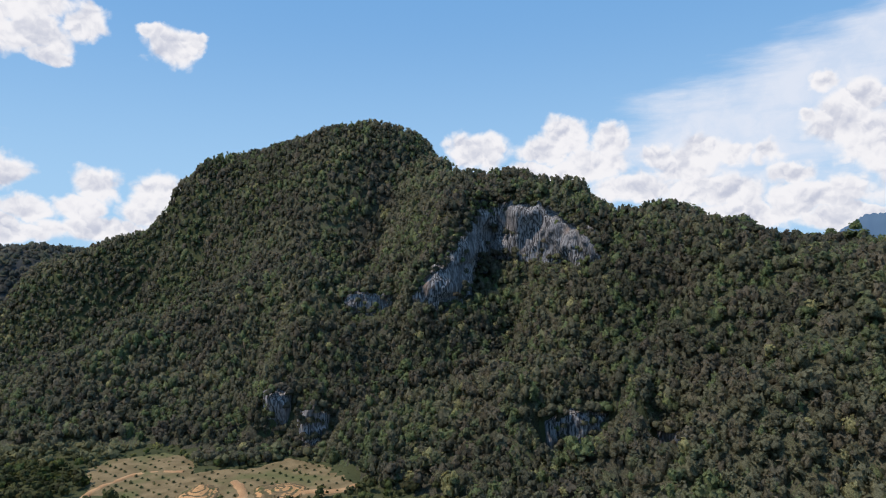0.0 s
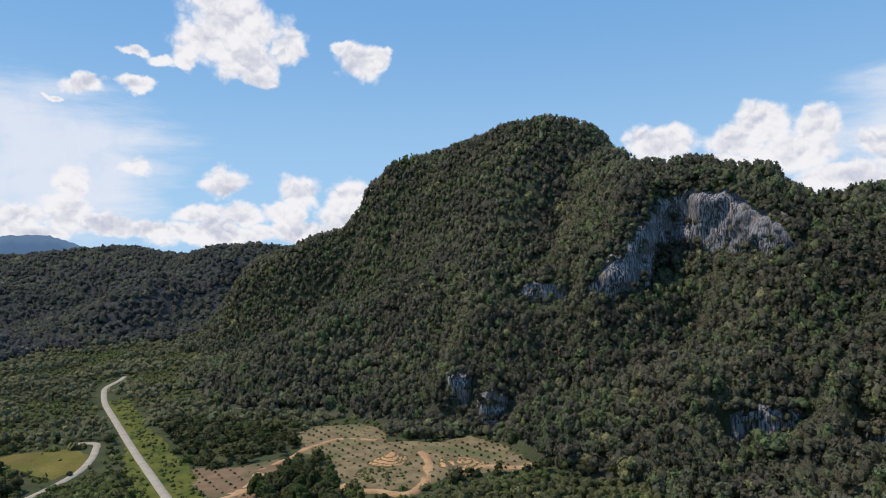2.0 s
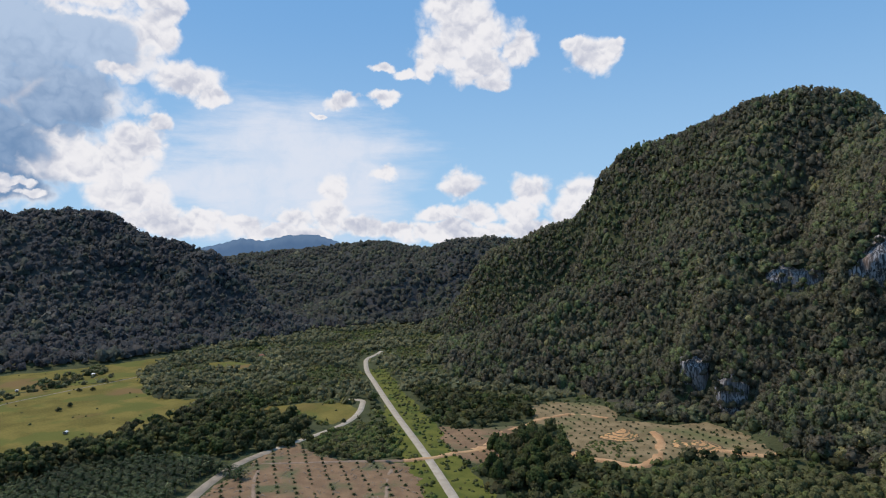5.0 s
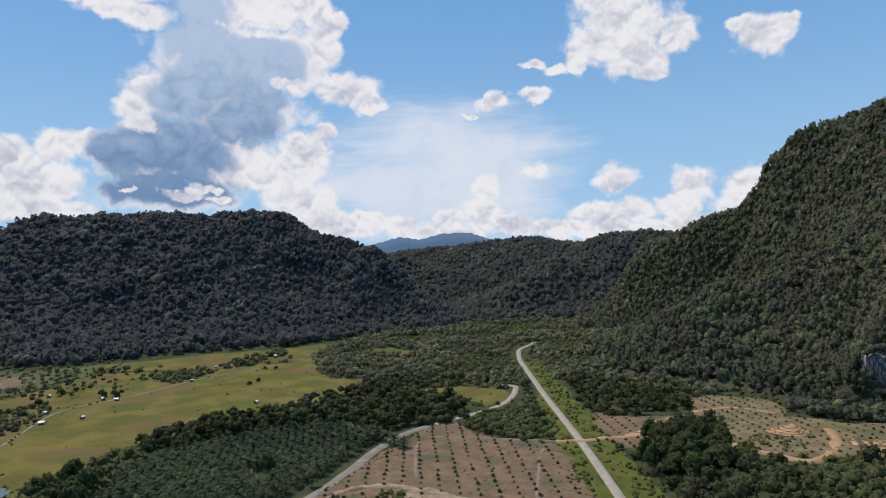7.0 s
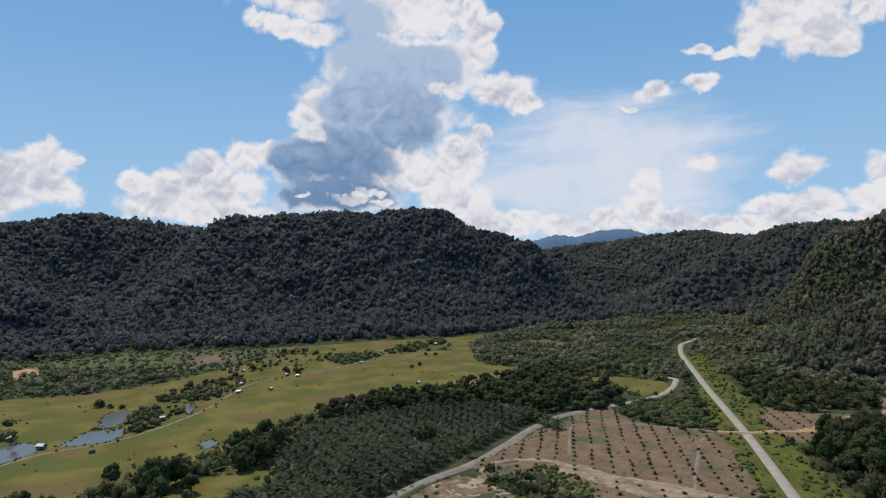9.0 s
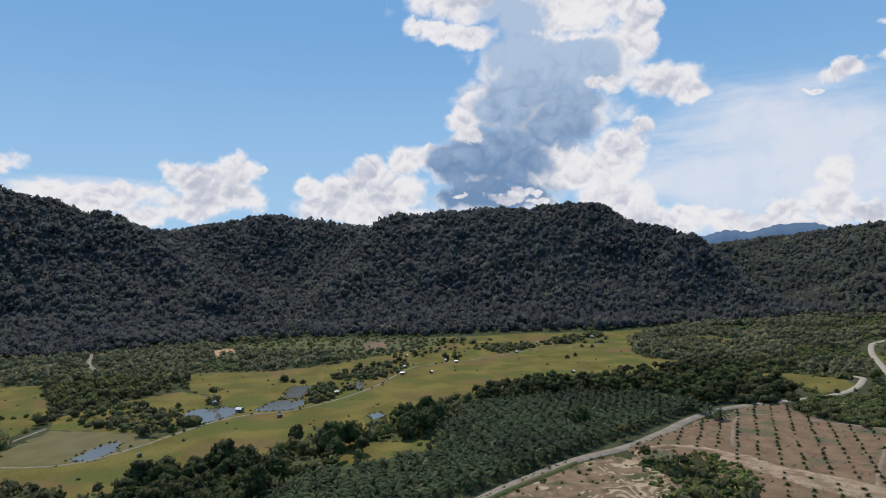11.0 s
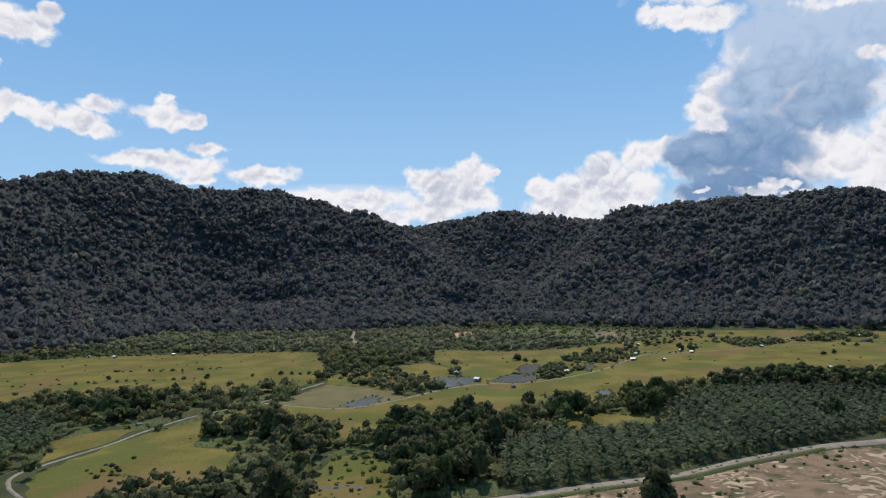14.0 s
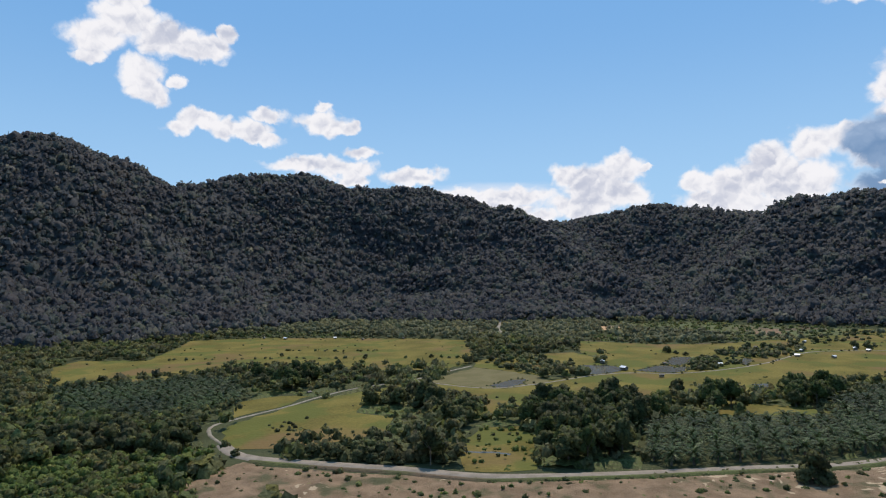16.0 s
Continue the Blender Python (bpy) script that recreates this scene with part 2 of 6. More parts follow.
# ---- materials ----
def surface(name, low, high, scale, rough=0.9, fine=3.0, bump=0.3, bump_scale=None, third=None, third_scale=0.02, spec=0.2, fourth=None, fourth_scale=0.05):
    """Two colours in broad patches and in grain, a third in large stains, and a relief."""
    m = bpy.data.materials.new(name)
    m.use_nodes = True
    tree = m.node_tree
    bsdf = tree.nodes["Principled BSDF"]
    at = node(tree, "ShaderNodeNewGeometry").outputs["Position"]

    def fbm(s, detail=5.0):
        n = node(tree, "ShaderNodeTexNoise")
        tree.links.new(at, n.inputs["Vector"])
        n.inputs["Scale"].default_value, n.inputs["Detail"].default_value = s, detail
        return n.outputs[0]

    broad = step_node(tree, fbm(scale), 0.35, 0.65)
    grain = step_node(tree, fbm(scale * 18, 8.0), 0.3, 0.7)
    fac = math_node(tree, "ADD", math_node(tree, "MULTIPLY", broad, 0.6), math_node(tree, "MULTIPLY", grain, 0.4))
    col = mix_color(tree, fac, (*low, 1), (*high, 1))
    if third:
        col = mix_color(tree, step_node(tree, fbm(third_scale, 4.0), 0.5, 0.68), col, (*third, 1))
    if fourth:
        col = mix_color(tree, math_node(tree, "MULTIPLY", step_node(tree, fbm(fourth_scale, 7.0), 0.50, 0.60), 0.8), col, (*fourth, 1))
    tree.links.new(col, bsdf.inputs["Base Color"])
    bsdf.inputs["Roughness"].default_value = rough
    bsdf.inputs["Specular IOR Level"].default_value = spec
    b = node(tree, "ShaderNodeBump")
    b.inputs["Strength"].default_value, b.inputs["Distance"].default_value = bump, fine
    tree.links.new(fbm(bump_scale or scale * 12, 6.0), b.inputs["Height"])
    tree.links.new(b.outputs[0], bsdf.inputs["Normal"])
    return m


def bare_banks(mat, colour, weeds=(0.075, 0.066, 0.032)):
    """Pale subsoil on the risers of worn contour banks."""
    tree = mat.node_tree
    bsdf = tree.nodes["Principled BSDF"]
    old = bsdf.inputs["Base Color"].links[0].from_socket
    tone = node(tree, "ShaderNodeAttribute", attribute_name="tone").outputs["Fac"]
    old = mix_color(tree, step_node(tree, tone, 0.0, 0.25, 0.6, 0.0), old, (*weeds, 1))
    tree.links.new(mix_color(tree, math_node(tree, "MULTIPLY", step_node(tree, tone, 0.5, 0.8), 0.95), old, (*colour, 1)), bsdf.inputs["Base Color"])


def foliage(name, dark, light, odd, through=0.42, grain=0.9, speckle=1.0, gloss=0.65, relief=0.6, brown=(0.11, 0.085, 0.05), fresh=(0.10, 0.16, 0.035), mixed=0.5, shine=0.14, rounded=0.75):
    """Leaves: a tone for each tree, another for each clump, and broad patches."""
    m = bpy.data.materials.new(name)
    m.use_nodes = True
    tree = m.node_tree
    bsdf = tree.nodes["Principled BSDF"]
    geo = node(tree, "ShaderNodeNewGeometry")
    tone = node(tree, "ShaderNodeAttribute", attribute_name="tone").outputs["Fac"]
    n = node(tree, "ShaderNodeTexNoise")
    tree.links.new(geo.outputs["Position"], n.inputs["Vector"])
    n.inputs["Scale"].default_value, n.inputs["Detail"].default_value = 0.012, 4.0
    patch = step_node(tree, n.outputs[0], 0.35, 0.65)
    fac = math_node(tree, "ADD", math_node(tree, "MULTIPLY", tone, 0.5), math_node(tree, "MULTIPLY", patch, 0.5))
    col = mix_color(tree, fac, (*dark, 1), (*light, 1))
    col = mix_color(tree, step_node(tree, tone, 0.88, 0.97), col, (*odd, 1))
    # some trees lean to brown, others to fresh green, more of them in some parts of the wood
    own = math_node(tree, "FRACT", math_node(tree, "MULTIPLY", tone, 53.7))
    n2 = node(tree, "ShaderNodeTexNoise")
    tree.links.new(geo.outputs["Position"], n2.inputs["Vector"])
    n2.inputs["Scale"].default_value, n2.inputs["Detail"].default_value = 0.025, 3.0
    lean = math_node(tree, "ADD", own, math_node(tree, "MULTIPLY_ADD", n2.outputs[0], 1.6, -0.8))
    col = mix_color(tree, math_node(tree, "MULTIPLY", step_node(tree, lean, 0.26, 0.02), mixed), col, (*brown, 1))
    col = mix_color(tree, math_node(tree, "MULTIPLY", step_node(tree, lean, 0.64, 0.95), mixed), col, (*fresh, 1))
    speck = node(tree, "ShaderNodeTexNoise")
    tree.links.new(geo.outputs["Position"], speck.inputs["Vector"])
    speck.inputs["Scale"].default_value, speck.inputs["Detail"].default_value = grain, 6.0
    shade = math_node(tree, "MULTIPLY_ADD", geo.outputs["Random Per Island"], 0.6 * speckle, 1.0 - 0.4 * speckle)
    shade = math_node(tree, "ADD", shade, step_node(tree, speck.outputs[0], 0.30, 0.70, -0.40 * speckle, 0.55 * speckle))
    col = mix_color(tree, 1.0, col, shade, "MULTIPLY")
    tree.links.new(col, bsdf.inputs["Base Color"])
    bsdf.inputs["Roughness"].default_value = gloss
    bsdf.inputs["Specular IOR Level"].default_value = shine
    b = node(tree, "ShaderNodeBump")
    b.inputs["Strength"].default_value, b.inputs["Distance"].default_value = relief, 1.2 / grain
    tree.links.new(speck.outputs[0], b.inputs["Height"])
    if rounded:
        # leaves take the light as parts of a round crown
        turn = node(tree, "ShaderNodeVectorTransform", vector_type="NORMAL", convert_from="OBJECT", convert_to="WORLD")
        tree.links.new(node(tree, "ShaderNodeAttribute", attribute_name="way").outputs["Vector"], turn.inputs[0])
        share = vec_node(tree, "MULTIPLY", vec_node(tree, "NORMALIZE", turn.outputs[0]).outputs[0], (rounded, rounded, rounded)).outputs[0]
        own_way = vec_node(tree, "MULTIPLY", geo.outputs["Normal"], (1 - rounded, 1 - rounded, 1 - rounded)).outputs[0]
        tree.links.new(vec_node(tree, "NORMALIZE", vec_node(tree, "ADD", share, own_way).outputs[0]).outputs[0], b.inputs["Normal"])
    tree.links.new(b.outputs[0], bsdf.inputs["Normal"])
    trans = node(tree, "ShaderNodeBsdfTranslucent")
    tree.links.new(col, trans.inputs[0])
    mix = node(tree, "ShaderNodeMixShader")
    mix.inputs[0].default_value = through
    tree.links.new(bsdf.outputs[0], mix.inputs[1])
    tree.links.new(trans.outputs[0], mix.inputs[2])
    tree.links.new(mix.outputs[0], tree.nodes["Material Output"].inputs[0])
    return m


M_LAND = surface("forest_floor", (0.045, 0.052, 0.026), (0.080, 0.086, 0.042), 0.05, fine=1.5, bump=0.5, spec=0.03)
M_SCRUB = surface("scrub_ground", (0.058, 0.070, 0.022), (0.115, 0.125, 0.04), 0.06, fine=1.0, bump=0.6, third=(0.13, 0.09, 0.055), third_scale=0.02)
M_GRASS = surface("field_grass", (0.096, 0.084, 0.022), (0.198, 0.160, 0.044), 0.035, fine=0.5, bump=0.6, third=(0.165, 0.110, 0.046), third_scale=0.016, spec=0.05, fourth=(0.100, 0.110, 0.028), fourth_scale=0.028)
M_VERGE = surface("verge_grass", (0.072, 0.084, 0.018), (0.140, 0.138, 0.032), 0.08, fine=0.5, bump=0.5, third=(0.045, 0.07, 0.018), third_scale=0.05, spec=0.05)
M_SOIL = surface("brown_soil", (0.145, 0.090, 0.050), (0.245, 0.155, 0.086), 0.12, fine=0.5, bump=0.7, third=(0.10, 0.10, 0.045), third_scale=0.06)
M_ERODED = surface("eroded_soil", (0.150, 0.098, 0.054), (0.275, 0.186, 0.110), 0.16, fine=0.6, bump=0.9, third=(0.085, 0.080, 0.035), third_scale=0.09)
M_DRYGRASS = surface("dry_clearing", (0.135, 0.100, 0.048), (0.25, 0.185, 0.098), 0.10, fine=0.4, bump=0.6, third=(0.115, 0.115, 0.045), third_scale=0.03)
M_ORANGE = surface("orange_soil", (0.33, 0.18, 0.085), (0.50, 0.32, 0.17), 0.12, fine=0.4, bump=0.5)
M_TRACKS = surface("trodden_soil", (0.19, 0.132, 0.09), (0.28, 0.205, 0.145), 0.2, fine=0.2, bump=0.4)
M_PALE = surface("pale_soil", (0.24, 0.162, 0.095), (0.41, 0.305, 0.20), 0.25, fine=0.4, bump=0.6, third=(0.20, 0.135, 0.08), third_scale=0.12)
bare_banks(M_ERODED, (0.44, 0.335, 0.21))
M_ASPHALT = surface("worn_asphalt", (0.31, 0.265, 0.205), (0.42, 0.365, 0.29), 0.2, fine=0.05, bump=0.2, rough=0.95, spec=0.02)
M_GRAVEL = surface("grey_gravel", (0.20, 0.168, 0.128), (0.31, 0.262, 0.205), 0.2, fine=0.1, bump=0.3, rough=0.95, spec=0.02)
M_PATH = surface("path_dirt", (0.18, 0.155, 0.11), (0.30, 0.26, 0.20), 0.2, fine=0.1, bump=0.3)
M_MUD = surface("wet_mud", (0.12, 0.105, 0.042), (0.165, 0.14, 0.065), 0.08, fine=0.1, bump=0.2, rough=0.9, spec=0.1)
M_FOREST = foliage("forest_leaves", (0.060, 0.062, 0.043), (0.205, 0.200, 0.116), (0.30, 0.285, 0.13), grain=1.6, speckle=0.85, through=0.48, relief=0.6, rounded=0.55, mixed=0.6, shine=0.28, brown=(0.165, 0.135, 0.098), fresh=(0.165, 0.225, 0.080))
# distance haze is put into these leaf colours as blue-grey
M_HILLS = foliage("hazed_hill_leaves", (0.069, 0.074, 0.088), (0.146, 0.150, 0.142), (0.20, 0.198, 0.155), grain=0.7, speckle=0.45, through=0.6, relief=0.5, rounded=0.6, mixed=0.55, brown=(0.118, 0.107, 0.104), fresh=(0.120, 0.145, 0.102))
# lighter and greyer, again with the haze mixed into the leaves
M_HEAD = foliage("hazed_valley_head_leaves", (0.072, 0.078, 0.074), (0.165, 0.168, 0.130), (0.21, 0.21, 0.14), grain=0.7, speckle=0.4, through=0.6, relief=0.35, rounded=0.6, mixed=0.5, brown=(0.12, 0.108, 0.095), fresh=(0.14, 0.165, 0.095))
M_RUBBER = foliage("plantation_leaves", (0.130, 0.136, 0.072), (0.212, 0.213, 0.116), (0.26, 0.255, 0.14), grain=0.9, speckle=0.5, relief=0.4, mixed=0.3, fresh=(0.13, 0.16, 0.07))
M_FRESH = foliage("fresh_scrub_leaves", (0.085, 0.115, 0.030), (0.165, 0.200, 0.052), (0.23, 0.24, 0.07), speckle=0.8)
M_BUSH = foliage("bush_leaves", (0.090, 0.104, 0.038), (0.168, 0.182, 0.066), (0.23, 0.23, 0.085), speckle=0.8)


# ---- shape of the land ----
def cells(x, y, seed):
    v = np.sin(x * 127.1 + y * 311.7 + seed * 74.7) * 43758.5453
    return v - np.floor(v)


def rough_noise(x, y, size, seed):
    """Smooth value noise, about -1 to 1, with features of that many metres."""
    x, y = np.asarray(x, float) / size, np.asarray(y, float) / size
    i, j = np.floor(x), np.floor(y)
    u, v = x - i, y - j
    u, v = u * u * (3 - 2 * u), v * v * (3 - 2 * v)
    low = cells(i, j, seed) * (1 - u) + cells(i + 1, j, seed) * u
    high = cells(i, j + 1, seed) * (1 - u) + cells(i + 1, j + 1, seed) * u
    return (low * (1 - v) + high * v) * 2 - 1


# crest lines: x, y, height, half width
KARST_CREST = [(-494, 846, 121, 73), (-379, 838, 156, 56), (-324, 840, 232, 47), (-270, 848, 256, 98), (-193, 838, 262, 125), (-88, 755, 272, 134), (-26, 700, 219, 81), (10, 650, 174, 95)]
KARST_SHOULDER = [(10, 640, 181, 77), (42, 609, 178, 108), (66, 586, 200, 64), (109, 570, 190, 44), (128, 545, 167, 46), (146, 541, 156, 80), (162, 515, 159, 106), (198, 481, 150, 93), (226, 446, 137, 108), (267, 387, 131, 113), (620, 300, 110, 130), (900, 0, 100, 150)]
KARST_FOOT = [(-345, 590, 34, 55), (-272, 562, 70, 62), (-185, 596, 84, 72), (-122, 566, 108, 66), (-90, 520, 72, 60), (-50, 490, 50, 60), (40, 450, 55, 60), (120, 370, 55, 60), (220, 280, 60, 80)]
KARST_KNOLL = [(-122, 437, 16, 16), (-95, 432, 28, 18)]
WEST_HILL = [(-916, 572, 117, 91), (-971, 560, 140, 90), (-1045, 511, 158, 135), (-1089, 488, 193, 129), (-1128, 397, 188, 187), (-1162, 329, 190, 191), (-1221, 224, 186, 216), (-1250, 177, 171, 154), (-1320, 112, 108, 169)]
WEST_SADDLE = [(-1386, 134, 165, 146), (-1395, 45, 180, 203), (-1426, -109, 204, 161), (-1437, -226, 181, 179), (-1417, -352, 145, 137)]
SOUTH_HILL = [(-1342, -355, 163, 187), (-1299, -408, 174, 262), (-1243, -519, 226, 187), (-1216, -588, 246, 165), (-1135, -711, 243, 160), (-1087, -792, 274, 155), (-968, -872, 255, 166), (-836, -903, 224, 168), (-744, -951, 264, 146), (-663, -1018, 289, 218), (-900, -1500, 330, 230), (-400, -1900, 200, 230)]
SOUTH_SPUR = [(-1203, -375, 168, 85), (-1158, -312, 138, 72), (-1066, -216, 86, 66), (-936, -118, 36, 58), (-870, -96, 12, 50)]
WEST_SPUR = [(-1203, 122, 157, 85), (-1091, 70, 104, 68), (-966, 6, 45, 58), (-880, -34, 12, 50)]
NORTH_HILL = [(-554, 1180, 105, 120), (-678, 1229, 140, 149), (-799, 1215, 147, 206), (-940, 1238, 127, 171), (-1178, 1301, 152, 199), (-1317, 1308, 150, 200), (-1607, 1286, 132, 220), (-1860, 1283, 122, 220)]
NORTH_SPUR = [(-1259, 1001, 83, 150), (-1352, 962, 107, 150), (-1486, 943, 117, 150)]
NORTH_KNOB = [(-775, 1068, 66, 95), (-804, 958, 85, 90), (-802, 852, 53, 75), (-760, 764, 14, 55)]
RIDGES = [(KARST_CREST, 4.0), (KARST_SHOULDER, 3.5), (KARST_FOOT, 2.5), (KARST_KNOLL, 4.0), (WEST_HILL, 2.6), (WEST_SADDLE, 2.6), (SOUTH_HILL, 2.6), (SOUTH_SPUR, 2.4), (WEST_SPUR, 2.4), (NORTH_HILL, 2.5), (NORTH_SPUR, 2.5), (NORTH_KNOB, 2.4)]


def ridge_height(x, y, crest, power):
    out = np.zeros_like(x)
    tail = 1 / (1 + 2.4 ** power)
    for a, b in zip(crest[:-1], crest[1:]):
        dx, dy = b[0] - a[0], b[1] - a[1]
        t = np.clip(((x - a[0]) * dx + (y - a[1]) * dy) / (dx * dx + dy * dy), 0, 1)
        d = np.hypot(x - a[0] - t * dx, y - a[1] - t * dy)
        z, w = a[2] + (b[2] - a[2]) * t, a[3] + (b[3] - a[3]) * t
        out = np.maximum(out, z * np.clip((1 / (1 + (d / w) ** power) - tail) / (1 - tail), 0, 1))
    return out


# limestone wall in the shoulder of the karst: x, y, foot, rim
CLIFF = [(-24, 494, 92, 104), (-18, 497, 86, 116), (2, 501, 84, 131), (19, 517, 98, 158), (26, 552, 112, 178), (40, 563, 116, 182), (58, 550, 118, 186), (80, 539, 120, 180), (99, 523, 117, 168), (117, 494, 114, 142), (125, 482, 114, 124)]


SMALL_CLIFFS = [[(-123, 434, 17, 40), (-114, 435, 15, 42), (-104, 437, 16, 40)], [(-98, 426, 8, 27), (-88, 427, 8, 34), (-76, 429, 9, 34)],
                [(57, 380, 15, 38), (66, 378, 12, 40), (76, 377, 16, 41), (85, 377, 23, 41), (97, 377, 29, 40)], [(115, 357, 22, 34), (123, 354, 20, 36), (131, 351, 22, 35)],
                [(-83, 524, 85, 100), (-62, 520, 83, 106), (-41, 518, 85, 106)]]


def cliff_shape(x, y, line):
    """How far behind the wall's line a place lies, and foot and rim of the nearest piece."""
    best = np.full(np.shape(x), 1e9)
    behind, foot, rim = np.zeros(np.shape(x)), np.zeros(np.shape(x)), np.zeros(np.shape(x))
    past = np.zeros(np.shape(x))
    for a, b in zip(line[:-1], line[1:]):
        dx, dy = b[0] - a[0], b[1] - a[1]
        raw = ((x - a[0]) * dx + (y - a[1]) * dy) / (dx * dx + dy * dy)
        t = np.clip(raw, 0, 1)
        ex, ey = x - a[0] - t * dx, y - a[1] - t * dy
        d = np.hypot(ex, ey)
        near = d < best
        past = np.where(near, np.abs(raw - t) * math.hypot(dx, dy) * ((a is line[0]) & (raw < 0) | (b is line[-1]) & (raw > 1)), past)
        best = np.where(near, d, best)
        behind = np.where(near, np.where(dx * ey - dy * ex > 0, d, -d), behind)
        foot, rim = np.where(near, a[2] + (b[2] - a[2]) * t, foot), np.where(near, a[3] + (b[3] - a[3]) * t, rim)
    return behind, foot, rim, past


def land(x, y):
    x, y = np.asarray(x, float), np.asarray(y, float)
    total = np.zeros_like(x)
    for crest, power in RIDGES:
        total += ridge_height(x, y, crest, power) ** 5
    h = total ** 0.2
    rise = np.clip(h / 60, 0, 1)
    flank = np.clip(h / 40, 0, 1) * np.clip((230 - h) / 150, 0.15, 1)
    bx, by = x + 30 * rough_noise(x, y, 90, 7), y + 30 * rough_noise(x, y, 90, 8)
    spur = (0.5 - np.abs(rough_noise(bx, by, 150, 5))) * 30 + (0.5 - np.abs(rough_noise(bx, by, 62, 6))) * 14 + (0.5 - np.abs(rough_noise(bx, by, 30, 9))) * 7
    h = h + rise * (rough_noise(x, y, 38, 2) * 3.5 + rough_noise(x, y, 17, 3) * 2) + flank * spur * np.where(y > 1.2 * x + 900, 0.55, 1.0)
    for line, reach, fade in [(CLIFF, 46, 26)] + [(c, 36, 30) for c in SMALL_CLIFFS]:
        behind, foot, rim, past = cliff_shape(x, y, line)
        k = np.clip((behind - 1) / 5, 0, 1)
        wall = foot + (rim - foot) * k * k * (3 - 2 * k) + np.clip(behind, 0, 30) * 0.35 - np.clip(-behind, 0, 30) * 0.2
        open_side = reach * 1.2 if reach < 40 else 0
        pull = np.clip((reach + open_side * (behind < 0) - np.abs(behind)) / (fade + open_side * (behind < 0)), 0, 1) * (h > 8) * np.clip(1 - past / (14 if reach < 40 else 40), 0, 1)
        h = h + (wall - h) * pull * pull
        if reach < 40:
            # the slope lies open below the small outcrops
            h = np.where((behind < 0) & (past < 60), np.minimum(h, foot + 1 + np.clip(-behind - 30, 0, None) * 0.5 + past * 2.4), h)
    # the clearing at the foot of the karst is nearly level
    h = h * np.clip((np.hypot(x + 135, (y - 360) * 1.15) - 62) / 34, 0, 1)
    return np.maximum(h - 3, 0)


# ---- mesh helpers ----
def fast_mesh(name, verts, faces, mat, tone=None, smooth=False, way=None):
    """A mesh from an array of places and an array of faces that all have the same number of corners."""
    me = bpy.data.meshes.new(name)
    verts, faces = np.asarray(verts, np.float32), np.asarray(faces, np.int32)
    count, corners = faces.shape
    me.vertices.add(len(verts))
    me.vertices.foreach_set("co", verts.ravel())
    me.loops.add(count * corners)
    me.loops.foreach_set("vertex_index", faces.ravel())
    me.polygons.add(count)
    me.polygons.foreach_set("loop_start", np.arange(0, count * corners, corners, dtype=np.int32))
    me.update(calc_edges=True)
    if smooth:
        me.polygons.foreach_set("use_smooth", np.ones(count, bool))
    if tone is not None:
        me.attributes.new("tone", "FLOAT", "POINT").data.foreach_set("value", np.asarray(tone, np.float32))
    if way is not None:
        me.attributes.new("way", "FLOAT_VECTOR", "POINT").data.foreach_set("vector", np.asarray(way, np.float32).ravel())
    me.materials.append(mat)
    return me


def part(name, bm, material, parent, label=""):
    me = bpy.data.meshes.new(name)
    bm.to_mesh(me)
    bm.free()
    me.materials.append(material)
    ob = new(name, me)
    ob.parent = parent
    return tagged(ob, label)


def in_poly(x, y, poly):
    inside = np.zeros(np.shape(x), bool)
    for (ax, ay), (bx, by) in zip(poly, poly[1:] + poly[:1]):
        cross = (ay > y) != (by > y)
        inside ^= cross & (x < (bx - ax) * (y - ay) / (by - ay + 1e-9) + ax)
    return inside


def off_line(x, y, line):
    best = np.full(np.shape(x), 1e9)
    for a, b in zip(line[:-1], line[1:]):
        dx, dy = b[0] - a[0], b[1] - a[1]
        t = np.clip(((x - a[0]) * dx + (y - a[1]) * dy) / (dx * dx + dy * dy), 0, 1)
        best = np.minimum(best, np.hypot(x - a[0] - t * dx, y - a[1] - t * dy))
    return best


def spline(points, step=6.0):
    """A smooth line through the points."""
    p = [Vector((*q, 0)) for q in points]
    p = [p[0] * 2 - p[1]] + p + [p[-1] * 2 - p[-2]]
    out = []
    for a, b, c, d in zip(p, p[1:], p[2:], p[3:]):
        n = max(2, int((c - b).length / step))
        for i in range(n):
            t = i / n
            v = 0.5 * ((2 * b) + (c - a) * t + (2 * a - 5 * b + 4 * c - d) * t * t + (3 * b - a - 3 * c + d) * t ** 3)
            out.append((v.x, v.y))
    return out + [(p[-2].x, p[-2].y)]


def ribbon(name, points, width, z, mat, label, category, ragged=0.0, seed=0, step=6.0, skirt=0.7):
    line = np.array(spline(points, step))
    d = np.gradient(line, axis=0)
    d /= np.linalg.norm(d, axis=1)[:, None]
    side = np.stack([-d[:, 1], d[:, 0]], 1)
    rng = np.random.default_rng(seed)
    verts, faces = [], []
    for i, (p, s) in enumerate(zip(line, side)):
        wl, wr = width / 2 * (1 + ragged * rng.uniform(-1, 1, 2))
        ground = float(land(p[0], p[1]))
        for off, dz in ((-wl - skirt, -z - 0.1), (-wl, 0.0), (0, 0.05), (wr, 0.0), (wr + skirt, -z - 0.1)):
            q = p + s * off
            verts.append((q[0], q[1], ground + z + dz))
        if i:
            k = i * 5
            faces += [(k - 5 + j, k - 4 + j, k + 1 + j, k + j) for j in range(4)]
    ob = new(name, fast_mesh(name, verts, np.array(faces)[:, ::-1], mat))
    return tagged(ob, label, category, kind="structure")


